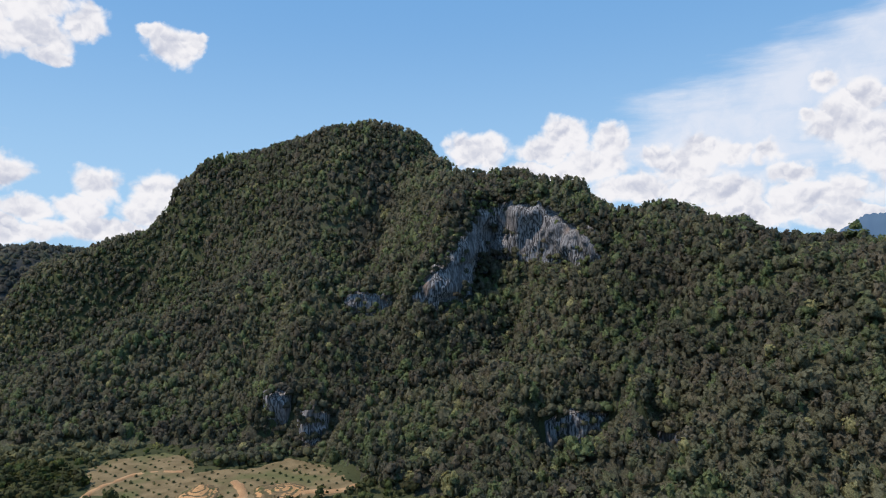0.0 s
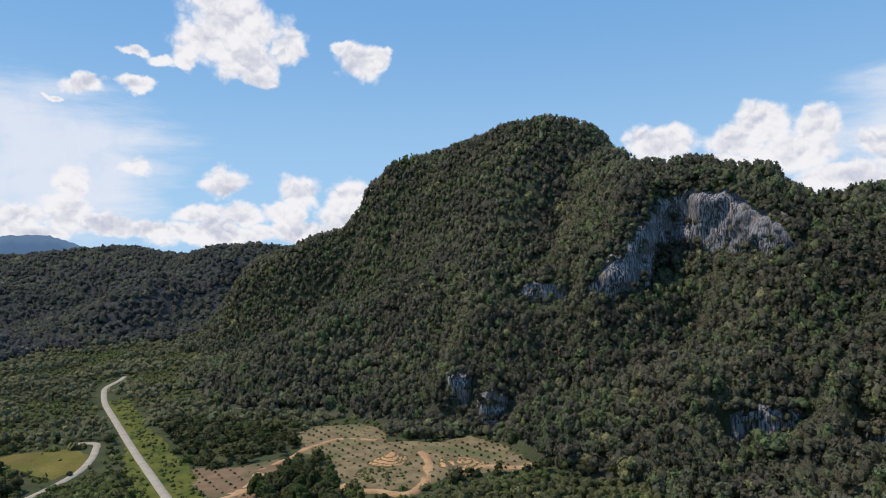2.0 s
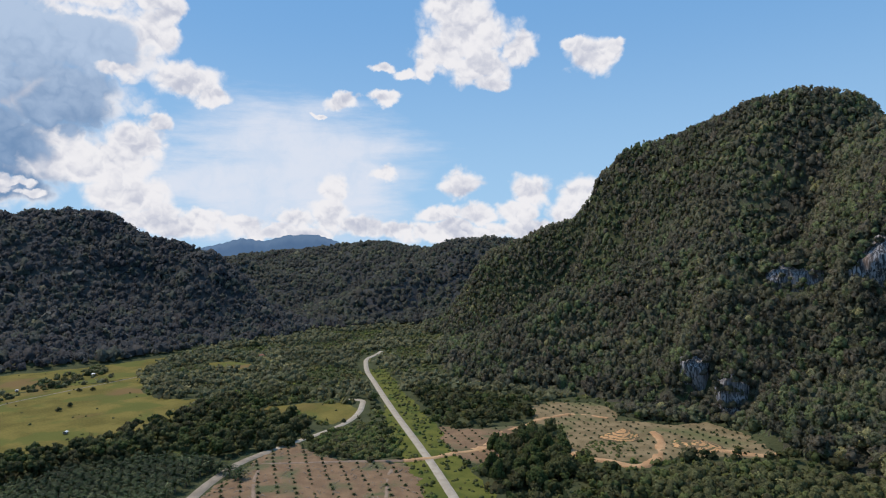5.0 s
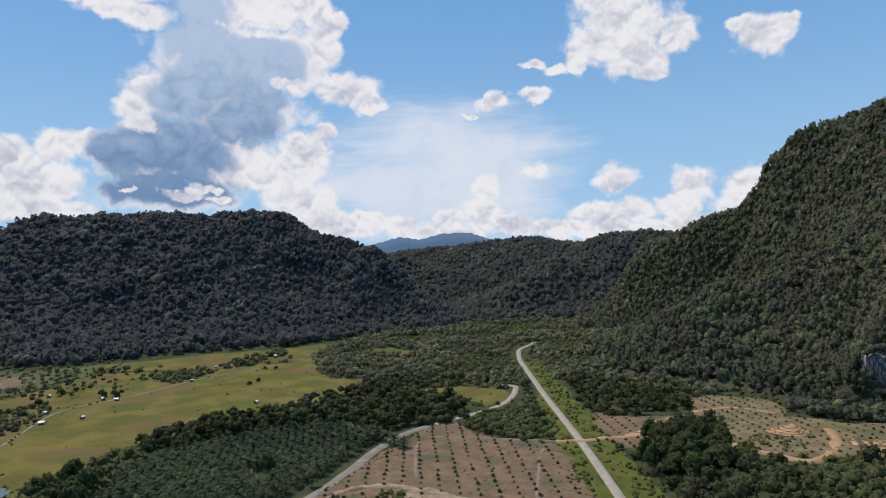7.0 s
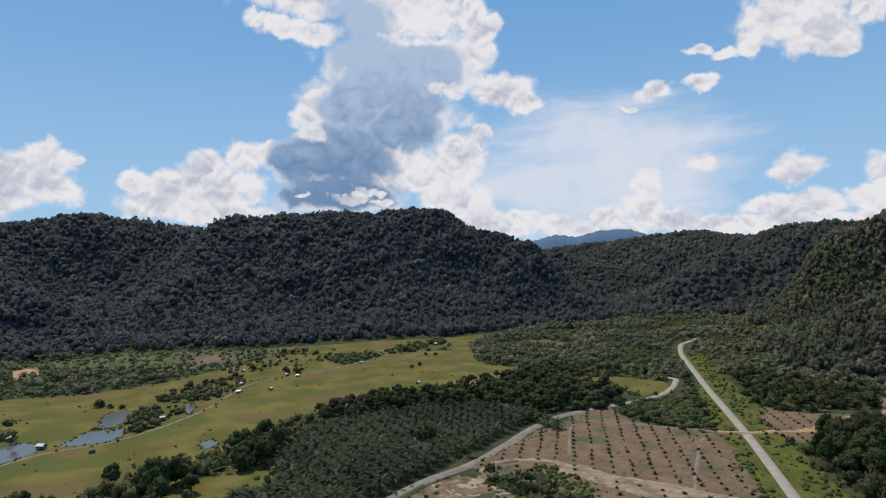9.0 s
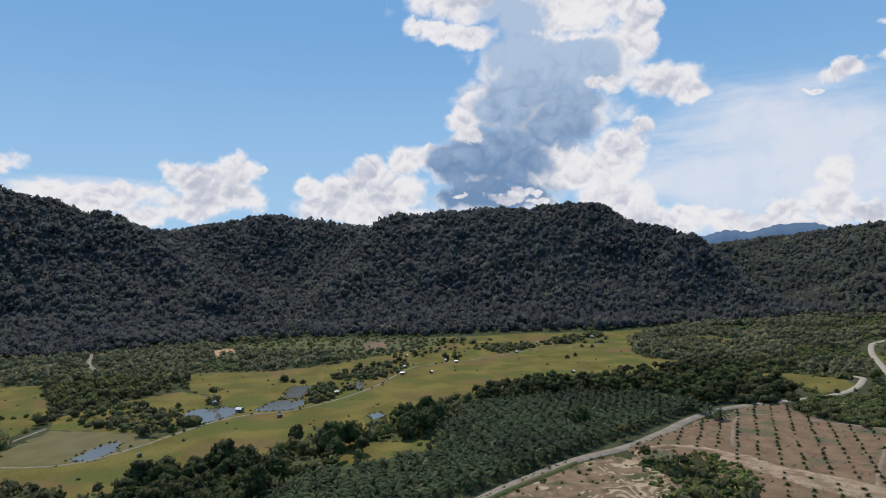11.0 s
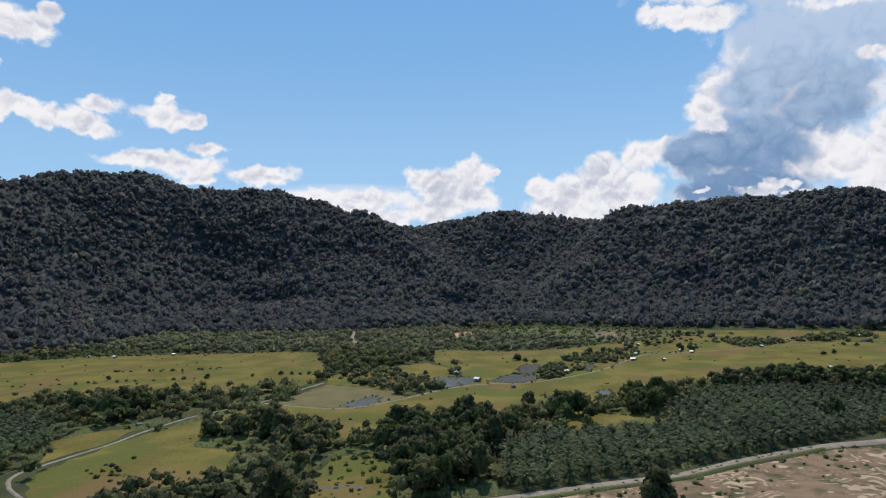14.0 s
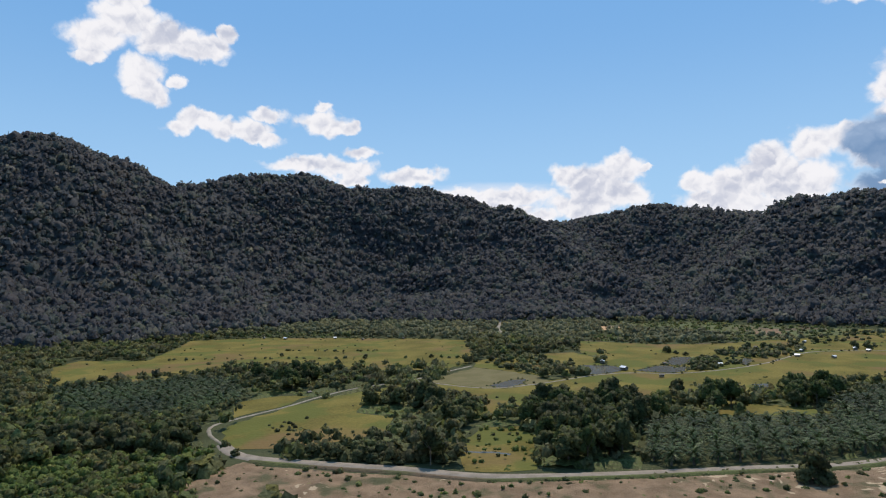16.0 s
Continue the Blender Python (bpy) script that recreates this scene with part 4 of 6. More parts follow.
def near_cliff(x, y, gap, extra=4.5):
    """True on a cliff and just in front of it."""
    out = np.zeros(np.shape(x), bool)
    for k, c in enumerate([CLIFF] + SMALL_CLIFFS):
        for a, b in zip(c[:-1], c[1:]):
            dx, dy = b[0] - a[0], b[1] - a[1]
            t = np.clip(((x - a[0]) * dx + (y - a[1]) * dy) / (dx * dx + dy * dy), 0, 1)
            ex, ey = x - a[0] - t * dx, y - a[1] - t * dy
            d, front = np.hypot(ex, ey), dx * ey - dy * ex < 0
            out |= d < np.where(front, gap if k == 0 else gap + extra, 0.5 if k == 0 else 2)
    return out


# ---- vegetation ----
def scatter(x0, x1, y0, y1, spacing, seed, jitter=0.48):
    rng = np.random.default_rng(seed)
    gx, gy = np.meshgrid(np.arange(x0, x1, spacing), np.arange(y0, y1, spacing * 0.87))
    gx = gx + (np.arange(gx.shape[0]) % 2)[:, None] * spacing / 2
    return (gx + rng.uniform(-jitter, jitter, gx.shape) * spacing).ravel(), (gy + rng.uniform(-jitter, jitter, gy.shape) * spacing).ravel()


def domes(centre, wide, flat, segs, rings, rng, lump=0.30, low=-0.35):
    """Lumpy closed caps, one for each crown or lobe: places (n, k, 3) and the triangles of one."""
    n = len(centre)
    up = np.linspace(low, 1.25, rings)
    turn = np.arange(segs) * 2 * math.pi / segs
    ring = np.stack([(np.cos(up)[:, None] * np.cos(turn)), (np.cos(up)[:, None] * np.sin(turn)), np.sin(up)[:, None] + 0 * turn], 2).reshape(-1, 3)
    one = np.concatenate([ring, [(0, 0, 1.0)]])
    spin = rng.uniform(0, 6.28, n)
    c, s = np.cos(spin)[:, None], np.sin(spin)[:, None]
    x, y = one[None, :, 0], one[None, :, 1]
    shape = np.stack([x * c - y * s, x * s + y * c, np.broadcast_to(one[None, :, 2], (n, len(one)))], 2)
    shape = shape * (1 + rng.uniform(-lump, lump, (n, len(one), 1))) * np.stack([wide, wide * rng.uniform(0.8, 1.2, n), wide * flat], 1)[:, None, :]
    tris = []
    for j in range(rings - 1):
        for i in range(segs):
            a, b2 = j * segs + i, j * segs + (i + 1) % segs
            tris += [(a, b2, b2 + segs), (a, b2 + segs, a + segs)]
    top = (rings - 1) * segs
    tris += [(top + i, top + (i + 1) % segs, rings * segs) for i in range(segs)]
    return centre[:, None, :] + shape, np.array(tris)


def tufts(at, way, size, rng):
    """Ragged leaf clumps of two triangles, at places (m, 3) on a crown that faces way."""
    face = way + rng.normal(size=way.shape) * 0.55
    face /= np.linalg.norm(face, axis=1, keepdims=True)
    side = np.cross(face, rng.normal(size=face.shape))
    side /= np.linalg.norm(side, axis=1, keepdims=True)
    rise = np.cross(face, side)
    s = (size * rng.uniform(0.6, 1.4, len(at)))[:, None]
    corner = []
    for a, b in ((-1, -0.8), (0.9, -1), (1, 0.9), (-0.8, 1)):
        corner.append(at + side * s * a * rng.uniform(0.5, 1.1, s.shape) + rise * s * b * rng.uniform(0.5, 1.1, s.shape) - face * s * rng.uniform(0, 0.6, s.shape))
    first = np.arange(len(at))[:, None] * 4
    return np.stack(corner, 1).reshape(-1, 3), np.concatenate([first + np.array((0, 1, 2)), first + np.array((0, 2, 3))], 1).reshape(-1, 3)


def crowns(x, y, z, tall, wide, cards, seed, size=0.30, flat=0.9, segs=7, rings=3, lobes=1, core=0.86, lump=0.30, lift=0.0):
    """Crowns of one or more lumpy lobes, each with ragged leaf clumps: places, triangles, tones."""
    rng = np.random.default_rng(seed)
    n = len(x)
    wide, tall = np.broadcast_to(wide, n).astype(float), np.broadcast_to(tall, n)
    centre = np.stack([x, y, z + tall - wide * flat], 1)
    tree_tone = np.clip(rng.normal(0.45, 0.24, n), 0, 1)
    if lobes > 1:
        off = rng.normal(size=(n, lobes, 3))
        off /= np.linalg.norm(off, axis=2, keepdims=True)
        off[:, :, 2] = np.abs(off[:, :, 2]) * 1.5 - 0.75
        centre = (centre[:, None, :] + off * wide[:, None, None] * rng.uniform(0.45, 0.72, (n, lobes, 1)) * np.array((1, 1, flat))).reshape(-1, 3)
        wide, tree_tone = wide.repeat(lobes) * rng.uniform(0.36, 0.56, n * lobes), tree_tone.repeat(lobes)
    caps, tris = domes(centre, wide * core, flat, segs, rings, rng, lump)
    m, k = caps.shape[:2]
    faces = (tris[None] + (np.arange(m) * k)[:, None, None]).reshape(-1, 3)
    way = rng.normal(size=(m, cards, 3))
    way[:, :, 2] = np.where(way[:, :, 2] < -0.3, -way[:, :, 2], way[:, :, 2])
    way /= np.linalg.norm(way, axis=2, keepdims=True)
    at = centre[:, None, :] + way * wide[:, None, None] * np.array((1, 1, flat)) * rng.uniform(0.78, 1.08, (m, cards, 1))
    leaf, leaf_faces = tufts(at.reshape(-1, 3), way.reshape(-1, 3), (wide * size).repeat(cards), rng)
    verts = np.concatenate([caps.reshape(-1, 3), leaf])
    round_way = caps - centre[:, None, :]
    round_way = round_way / np.linalg.norm(round_way, axis=2, keepdims=True)
    ways = np.concatenate([round_way.reshape(-1, 3), way.reshape(-1, 3).repeat(4, axis=0)])
    ways = ways + np.array((0, 0, lift))
    return verts, np.concatenate([faces, leaf_faces + m * k]), np.concatenate([tree_tone.repeat(k), tree_tone.repeat(cards * 4)]), ways


def canopy(name, x, y, z, tall, wide, cards, mat, seed, label, category="forest", **shape):
    verts, faces, tone, ways = crowns(x, y, z, tall, wide, cards, seed, **shape)
    return tagged(new(name, fast_mesh(name, verts, faces, mat, tone, smooth=True, way=ways)), label, category, kind="stuff")


def open_ground(x, y):
    """True where no tree stands: fields, roads, water, bare soil."""
    out = np.zeros(np.shape(x), bool)
    for poly in (*FIELDS.values(), *PONDS, *BARE_PLOTS, BASIN, PALMS, SOUTH_PALMS, SOIL, ERODED, CLEARING, LOWER_CLEARING, BUSH_BLOCK, FRESH_SCRUB, VERGE):
        out |= in_poly(x, y, poly)
    for line, gap in ((MAIN_ROAD, 9), (SPUR_ROAD, 6), (GRAVEL_ROAD, 6), (FIELD_PATH, 4), (CROSS_PATH, 4), (FAR_TRACK, 5), (CLEARING_TRACK, 4), (RING_TRACK, 4)):
        out |= off_line(x, y, line) < gap
    return out


def facing_valley(x, y, z):
    """True on slopes that face the valley, and on the crests."""
    dx, dy = -150 - x, 0 - y
    d = np.hypot(dx, dy)
    return land(x + dx / d * 55, y + dy / d * 55) < z + 16


def steep(x, y):
    gx, gy = (land(x + 4, y) - land(x - 4, y)) / 8, (land(x, y + 4) - land(x, y - 4)) / 8
    return np.sqrt(1 + np.minimum(gx * gx + gy * gy, 9))


def understorey(name, x0, x1, y0, y1, lift, where, cell=12.0, mat=None, ruff=1.0):
    """The closed, uneven leaf layer under the tallest crowns."""
    gx, gy = np.meshgrid(np.arange(x0, x1, cell), np.arange(y0, y1, cell))
    gz = land(gx, gy)
    on = where(gx, gy, gz)
    h = gz + np.where(on, lift + rough_noise(gx, gy, 26, 71) * 1.2 + rough_noise(gx, gy, 13, 72) * 1.0 + rough_noise(gx, gy, cell * 0.7, 74) * (ruff - 1), -3)
    m, n = gx.shape
    i = (np.arange(m - 1)[:, None] * n + np.arange(n - 1)[None, :]).ravel()
    faces = np.stack([i, i + 1, i + 1 + n, i + n], 1)
    faces = faces[on.ravel()[faces].any(1)]
    used, back = np.unique(faces, return_inverse=True)
    verts = np.stack([gx.ravel(), gy.ravel(), h.ravel()], 1)[used]
    tone = np.clip(0.35 + 0.3 * rough_noise(verts[:, 0], verts[:, 1], 15, 73), 0, 0.8)
    lean = np.stack([land(verts[:, 0] - 6, verts[:, 1]) - land(verts[:, 0] + 6, verts[:, 1]), land(verts[:, 0], verts[:, 1] - 6) - land(verts[:, 0], verts[:, 1] + 6), np.full(len(verts), 12.0)], 1)
    lean /= np.linalg.norm(lean, axis=1, keepdims=True)
    tagged(new(name, fast_mesh(name, verts, back.reshape(faces.shape), mat or M_HILLS, tone, smooth=True, way=lean)), "closed dark green leaf layer between the hill trees", "forest", kind="stuff")


def build_forest():
    rng = np.random.default_rng(12)
    # karst mountain, denser where it is steep
    x, y = scatter(-640, 470, 150, 920, 4.3, 11)
    # more stems on the steepest faces
    x2, y2 = scatter(-160, 330, 320, 620, 3.4, 12)
    sheer = steep(x2, y2) > 1.75
    x, y = np.concatenate([x, x2[sheer]]), np.concatenate([y, y2[sheer]])
    z = land(x, y)
    keep = (z > 1.5) & ~open_ground(x, y) & ~near_cliff(x, y, 4.5) & (facing_valley(x, y, z) | ((z < 75) & (y + 0.4 * np.abs(x) < 520))) & (x + 0.6 * y > 20 - 420)
    x, y, z = x[keep], y[keep], z[keep]
    apron = z + 12 * rough_noise(x, y, 45, 41) < np.where(x > 130, 150, 96)
    keep = rng.uniform(size=len(x)) < np.where(apron, 0.60, 0.66) * steep(x, y)
    x, y, z, apron = x[keep], y[keep], z[keep], apron[keep]
    tall, wide = rng.uniform(6, 13, len(x)), rng.uniform(2.2, 3.7, len(x)) * np.minimum(rng.lognormal(0, 0.34, len(x)), 1.7)
    tall = np.maximum(tall, wide * 2.0)
    # low growth at the foot of the outcrops
    foot = near_cliff(x, y, 4.5, 14)
    tall, wide = np.where(foot, tall * 0.5, tall), np.where(foot, np.minimum(wide, 4) * 0.85, wide)
    near = y + 0.25 * np.abs(x) < 540
    for part_of, cards, size, core, seed in ((near, 25, 0.225, 0.74, 13), (~near, 14, 0.27, 0.76, 33)):
        canopy("karst_forest", x[part_of], y[part_of], z[part_of], tall[part_of], wide[part_of], cards, M_FOREST, seed, "dense dark green rainforest on the limestone hill", size=size, flat=1.5, segs=4, rings=3, core=core)
    understorey("karst_undergrowth", -560, 430, 190, 700, 1.6, lambda gx, gy, gz: (gz > 1.0) & ~open_ground(gx, gy) & ~near_cliff(gx, gy, 5, 0), 4.0, M_FOREST, 2.4)
    # low leafy growth below the outcrops
    x2, y2 = scatter(-180, 200, 320, 480, 2.6, 36)
    z2 = land(x2, y2)
    keep = near_cliff(x2, y2, 4.5, 26) & ~near_cliff(x2, y2, 2.5, 1.0) & ~open_ground(x2, y2) & (z2 > 0.8)
    x2, y2, z2 = x2[keep], y2[keep], z2[keep]
    canopy("cliff_foot_shrubs", x2, y2, z2, rng.uniform(2.2, 5.0, len(x2)), rng.uniform(1.4, 2.4, len(x2)), 14, M_FOREST, 37, "low leafy shrubs at the foot of the outcrops", category="shrubs", size=0.26, flat=1.2, segs=4, rings=3, core=0.76)
    # broad crowns that rise out of the wood on the gentler slopes
    x, y = scatter(-560, 430, 200, 700, 9.0, 34)
    z = land(x, y)
    keep = (z > 1.5) & (z + 12 * rough_noise(x, y, 45, 41) < np.where(x > 130, 150, 100)) & ~open_ground(x, y) & ~near_cliff(x, y, 12, 30) & facing_valley(x, y, z) & (x + 0.6 * y > -400)
    keep &= rng.uniform(size=len(x)) < 0.32 + 0.55 * rough_noise(x, y, 42, 43)
    x, y, z = x[keep], y[keep], z[keep]
    wide = rng.uniform(3.8, 5.6, len(x)) * np.minimum(rng.lognormal(0, 0.28, len(x)), 1.6)
    tall = np.maximum(rng.uniform(9, 15, len(x)), wide * 2.1)
    canopy("broad_crowns", x, y, z, tall, wide, 15, M_FOREST, 35, "broad rounded rainforest crowns above the lower slopes", size=0.30, flat=1.05, segs=5, rings=3, lobes=8, core=0.74)
    # hills to the west and south, in the haze-tinted leaf colour
    x, y = scatter(-1480, -180, -1350, 720, 8.9, 14)
    x2, y2 = scatter(-1480, -180, -1350, 720, 6.8, 24)
    sheer = steep(x2, y2) > 1.5
    x, y = np.concatenate([x, x2[sheer]]), np.concatenate([y, y2[sheer]])
    z = land(x, y)
    keep = (z > 1.5) & facing_valley(x, y, z) & ~((x > -620) & (y > 300)) & ~((x > -400) & (y > -500)) & ~((x > -620) & (y < -1180))
    x, y, z = x[keep], y[keep], z[keep]
    wide = rng.uniform(3.8, 5.8, len(x)) * np.minimum(rng.lognormal(0, 0.36, len(x)), 2.0)
    tall = np.maximum(rng.uniform(6, 12, len(x)), wide * 1.5)
    canopy("hill_forest", x, y, z, tall, wide, 9, M_HILLS, 15, "forest covering the western hills, haze painted into its blue-grey leaves", flat=1.05, size=0.28, segs=4, rings=3, core=0.80, lump=0.38, lift=0.9)
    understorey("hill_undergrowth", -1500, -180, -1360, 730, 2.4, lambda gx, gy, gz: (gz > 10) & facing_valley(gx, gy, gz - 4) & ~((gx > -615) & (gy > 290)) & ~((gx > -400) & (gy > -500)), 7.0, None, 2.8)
    # low hills at the head of the valley, leaves paled for haze
    x, y = scatter(-1900, -420, 720, 1420, 12.8, 16)
    z = land(x, y)
    keep = (z > 1.5) & ~((x > -640) & (y < 930)) & facing_valley(x, y, z)
    x, y, z = x[keep], y[keep], z[keep]
    tall, wide = rng.uniform(9, 15, len(x)), rng.uniform(5.8, 8.6, len(x)) * np.minimum(rng.lognormal(0, 0.25, len(x)), 1.5)
    canopy("valley_head_forest", x, y, z, tall, wide, 8, M_HEAD, 17, "forest on the low hills at the valley head, paled by painted haze", flat=0.95, size=0.28, segs=4, rings=3, core=0.80, lump=0.38, lift=0.7)
    understorey("hill_undergrowth", -1900, -420, 720, 1420, 2.6, lambda gx, gy, gz: (gz > 10) & ~((gx > -640) & (gy < 930)) & facing_valley(gx, gy, gz - 4))
    understorey("valley_undergrowth", -340, -150, -420, 240, 0.7, lambda gx, gy, gz: (gz <= 1.5) & ~open_ground(gx, gy) & (np.hypot(gx - 40, gy + 40) > 80), 3.0, M_BUSH, 1.5)
    # trees of the valley floor
    x, y = scatter(-900, 330, -700, 930, 7.8, 18)
    z = land(x, y)
    keep = (z <= 1.5) & ~open_ground(x, y) & ~((x > -60) & (y < 60))
    keep &= (np.hypot(x - 40, y + 40) > 75) & ~(in_poly(x, y, WEST_SCRUB) & (rng.uniform(size=len(x)) < 0.5))
    x, y, z = x[keep], y[keep], z[keep]
    low = in_poly(x, y, LOW_SCRUB) | (in_poly(x, y, VALLEY_SCRUB) & (rng.uniform(size=len(x)) < 0.35)) | in_poly(x, y, WEST_SCRUB) | (rough_noise(x, y, 60, 40) > np.where((x < -330) & (y > 280), 0.22, 0.45))
    tall, wide = rng.uniform(3.5, 9, len(x)), rng.uniform(2.6, 4.6, len(x)) * rng.lognormal(0, 0.25, len(x))
    edge = (y > 205) & (x > -330)
    wide = np.where((x < -330) & (y > 250), wide * 1.2, wide)
    tall, wide = np.where(low, tall * 0.45, tall), np.where(low, wide * 0.7, wide)
    far = (x < -540) | (y > 400) | ((y > 225) & (x < -425)) | ((y > 330) & (x < -330))
    for part_of, cards, mat, size, seed, label in (
            (~far & ~low & ~edge, 16, M_WOODS, 0.26, 19, "mixed green trees on the valley floor"), (~far & ~low & edge, 16, M_CROWN, 0.26, 22, "dark green trees between the road and the limestone hill"), (far & ~low, 8, M_RUBBER, 0.30, 20, "grey green plantation trees along the hills"),
            (low, 9, M_BUSH, 0.28, 21, "bright green low scrub on the valley floor")):
        canopy("valley_scrub" if mat is M_BUSH else "valley_trees", x[part_of], y[part_of], z[part_of], tall[part_of], wide[part_of], cards, mat, seed, label, category="trees", size=size * 1.1, segs=4, core=0.7)


VALLEY_SCRUB = [(-574, 322), (-720, 340), (-720, 400), (-635, 471), (-531, 475), (-390, 382), (-409, 296), (-469, 276)]
WEST_SCRUB = [(-769, -161), (-671, -80), (-620, 30), (-680, 120), (-785, 206), (-850, 131), (-820, 0)]
LOW_SCRUB = [(-60, 345), (30, 335), (110, 330), (240, 330), (330, 200), (100, 150), (0, 180), (-60, 240), (-110, 280), (-130, 292)]
M_CROWN = foliage("crown_leaves", (0.044, 0.052, 0.022), (0.104, 0.114, 0.042), (0.15, 0.155, 0.055), speckle=0.8, mixed=0.3)
M_WOODS = foliage("woodland_leaves", (0.074, 0.080, 0.036), (0.168, 0.172, 0.070), (0.22, 0.215, 0.09), speckle=0.8, mixed=0.35)
build_forest()


def clump_in(name, poly, spacing, tall, wide, cards, mat, seed, label, size=0.24):
    px, py = [p[0] for p in poly], [p[1] for p in poly]
    x, y = scatter(min(px), max(px), min(py), max(py), spacing, seed)
    keep = in_poly(x, y, poly)
    x, y = x[keep], y[keep]
    rng = np.random.default_rng(seed)
    canopy(name, x, y, land(x, y), rng.uniform(*tall, len(x)), rng.uniform(*wide, len(x)), cards, mat, seed, label, category="shrubs", size=size)


clump_in("shrub_thicket", BUSH_BLOCK, 3.6, (1.8, 3.6), (1.9, 3.0), 18, M_BUSH, 50, "dense green thicket between the roads")
clump_in("shrub_thicket", [(-125, 272), (-100, 282), (-90, 304), (-70, 326), (-44, 342), (40, 332), (70, 290), (10, 190), (-60, 222), (-112, 255)], 5.2, (2.6, 5.5), (2.4, 3.8), 16, M_WOODS, 52, "dark green thicket below the clearing")
clump_in("shrub_thicket", [(-160, 404), (-128, 402), (-112, 404), (-100, 419), (-78, 408), (-50, 390), (-38, 405), (-68, 421), (-100, 422), (-128, 429), (-155, 425)], 4.6, (3.5, 8.0), (2.4, 4.0), 18, M_FOREST, 53, "dark green trees at the foot of the outcrops")
clump_in("shrub_thicket", FRESH_SCRUB, 3.6, (1.0, 4.0), (1.3, 2.6), 16, M_FRESH, 54, "bright green bushes between spur road and soil")
clump_in("shrub_thicket", [(-68, -249), (-82, -271), (-111, -273), (-116, -242), (-127, -218), (-104, -203), (-70, -205)], 3.6, (1.2, 3.6), (1.6, 2.8), 24, M_FRESH, 55, "bright green bushes beside the bare earth")
clump_in("shrub_thicket", [(-85, -274), (-128, -342), (-150, -320), (-161, -252), (-138, -236), (-120, -243), (-112, -275)], 6.2, (4.0, 9.0), (2.6, 4.4), 30, M_CROWN, 56, "dark green trees round the bend of the road")
clump_in("shrub_thicket", SOIL_SCRUB, 2.7, (0.8, 2.4), (1.0, 2.0), 14, M_FRESH, 51, "bright green scrub overgrowing bare soil")


# ---- single trees ----
def trunk_mesh(tall, thick, spread, seed, mat, name="trunk"):
    rng = np.random.default_rng(seed)
    bm = bmesh.new()

    def limb(a, b, ra, rb):
        d = (b - a)
        turn = d.to_track_quat("Z", "Y").to_matrix().to_4x4()
        bmesh.ops.create_cone(bm, cap_ends=True, segments=6, radius1=ra, radius2=rb, depth=d.length, matrix=Matrix.Translation((a + b) / 2) @ turn)

    fork = Vector((rng.uniform(-0.3, 0.3), rng.uniform(-0.3, 0.3), tall * 0.55))
    limb(Vector((0, 0, -0.5)), fork, thick, thick * 0.65)
    for i in range(5):
        a = i * 1.257 + rng.uniform(-0.4, 0.4)
        limb(fork - Vector((0, 0, 0.3)), Vector((math.cos(a) * spread * 0.6, math.sin(a) * spread * 0.6, tall * rng.uniform(0.72, 0.9))), thick * 0.45, thick * 0.12)
    me = bpy.data.meshes.new(name)
    bm.to_mesh(me)
    bm.free()
    me.materials.append(mat)
    return me


M_BARK = surface("bark", (0.09, 0.07, 0.05), (0.19, 0.16, 0.12), 0.8, fine=0.05, bump=0.6)


def tree_kind(tall, wide, seed, label, mat, flat=1.1, cards=30):
    base = tagged(new("tree"), label, "tree", "trees in the belts")
    trunk = new("trunk", trunk_mesh(tall - wide * 0.5, 0.035 * tall * 0.5 + 0.08, wide, seed, M_BARK))
    verts, faces, tone, ways = crowns(np.zeros(1), np.zeros(1), np.zeros(1), tall, wide, cards, seed, size=0.24, flat=flat, segs=6, rings=3, lobes=13, core=0.84)
    crown = new("crown", fast_mesh("crown", verts, faces, mat, tone, smooth=True, way=ways))
    trunk.parent = crown.parent = base
    return base


KINDS = [tree_kind(12.5, 5.0, 101, "tall dark green broadleaf tree in a belt", M_CROWN),
         tree_kind(10, 4.4, 102, "rounded dark green broadleaf tree", M_CROWN),
         tree_kind(16.5, 6.2, 103, "very tall dark spreading rainforest tree", M_CROWN, 1.2, 34),
         tree_kind(6.5, 3.6, 104, "medium green bushy tree beside the fields", M_WOODS),
         tree_kind(3.8, 2.3, 105, "small green shrub on the field edge", M_WOODS, 0.9, 12)]


def plant(kind, x, y, seed):
    rng = np.random.default_rng(seed)
    m = Matrix.Translation((x, y, float(land(x, y)))) @ Matrix.Rotation(rng.uniform(0, 6.28), 4, "Z") @ Matrix.Diagonal((*(rng.uniform(0.82, 1.15, 3)), 1))
    return copy_thing(KINDS[kind], m)


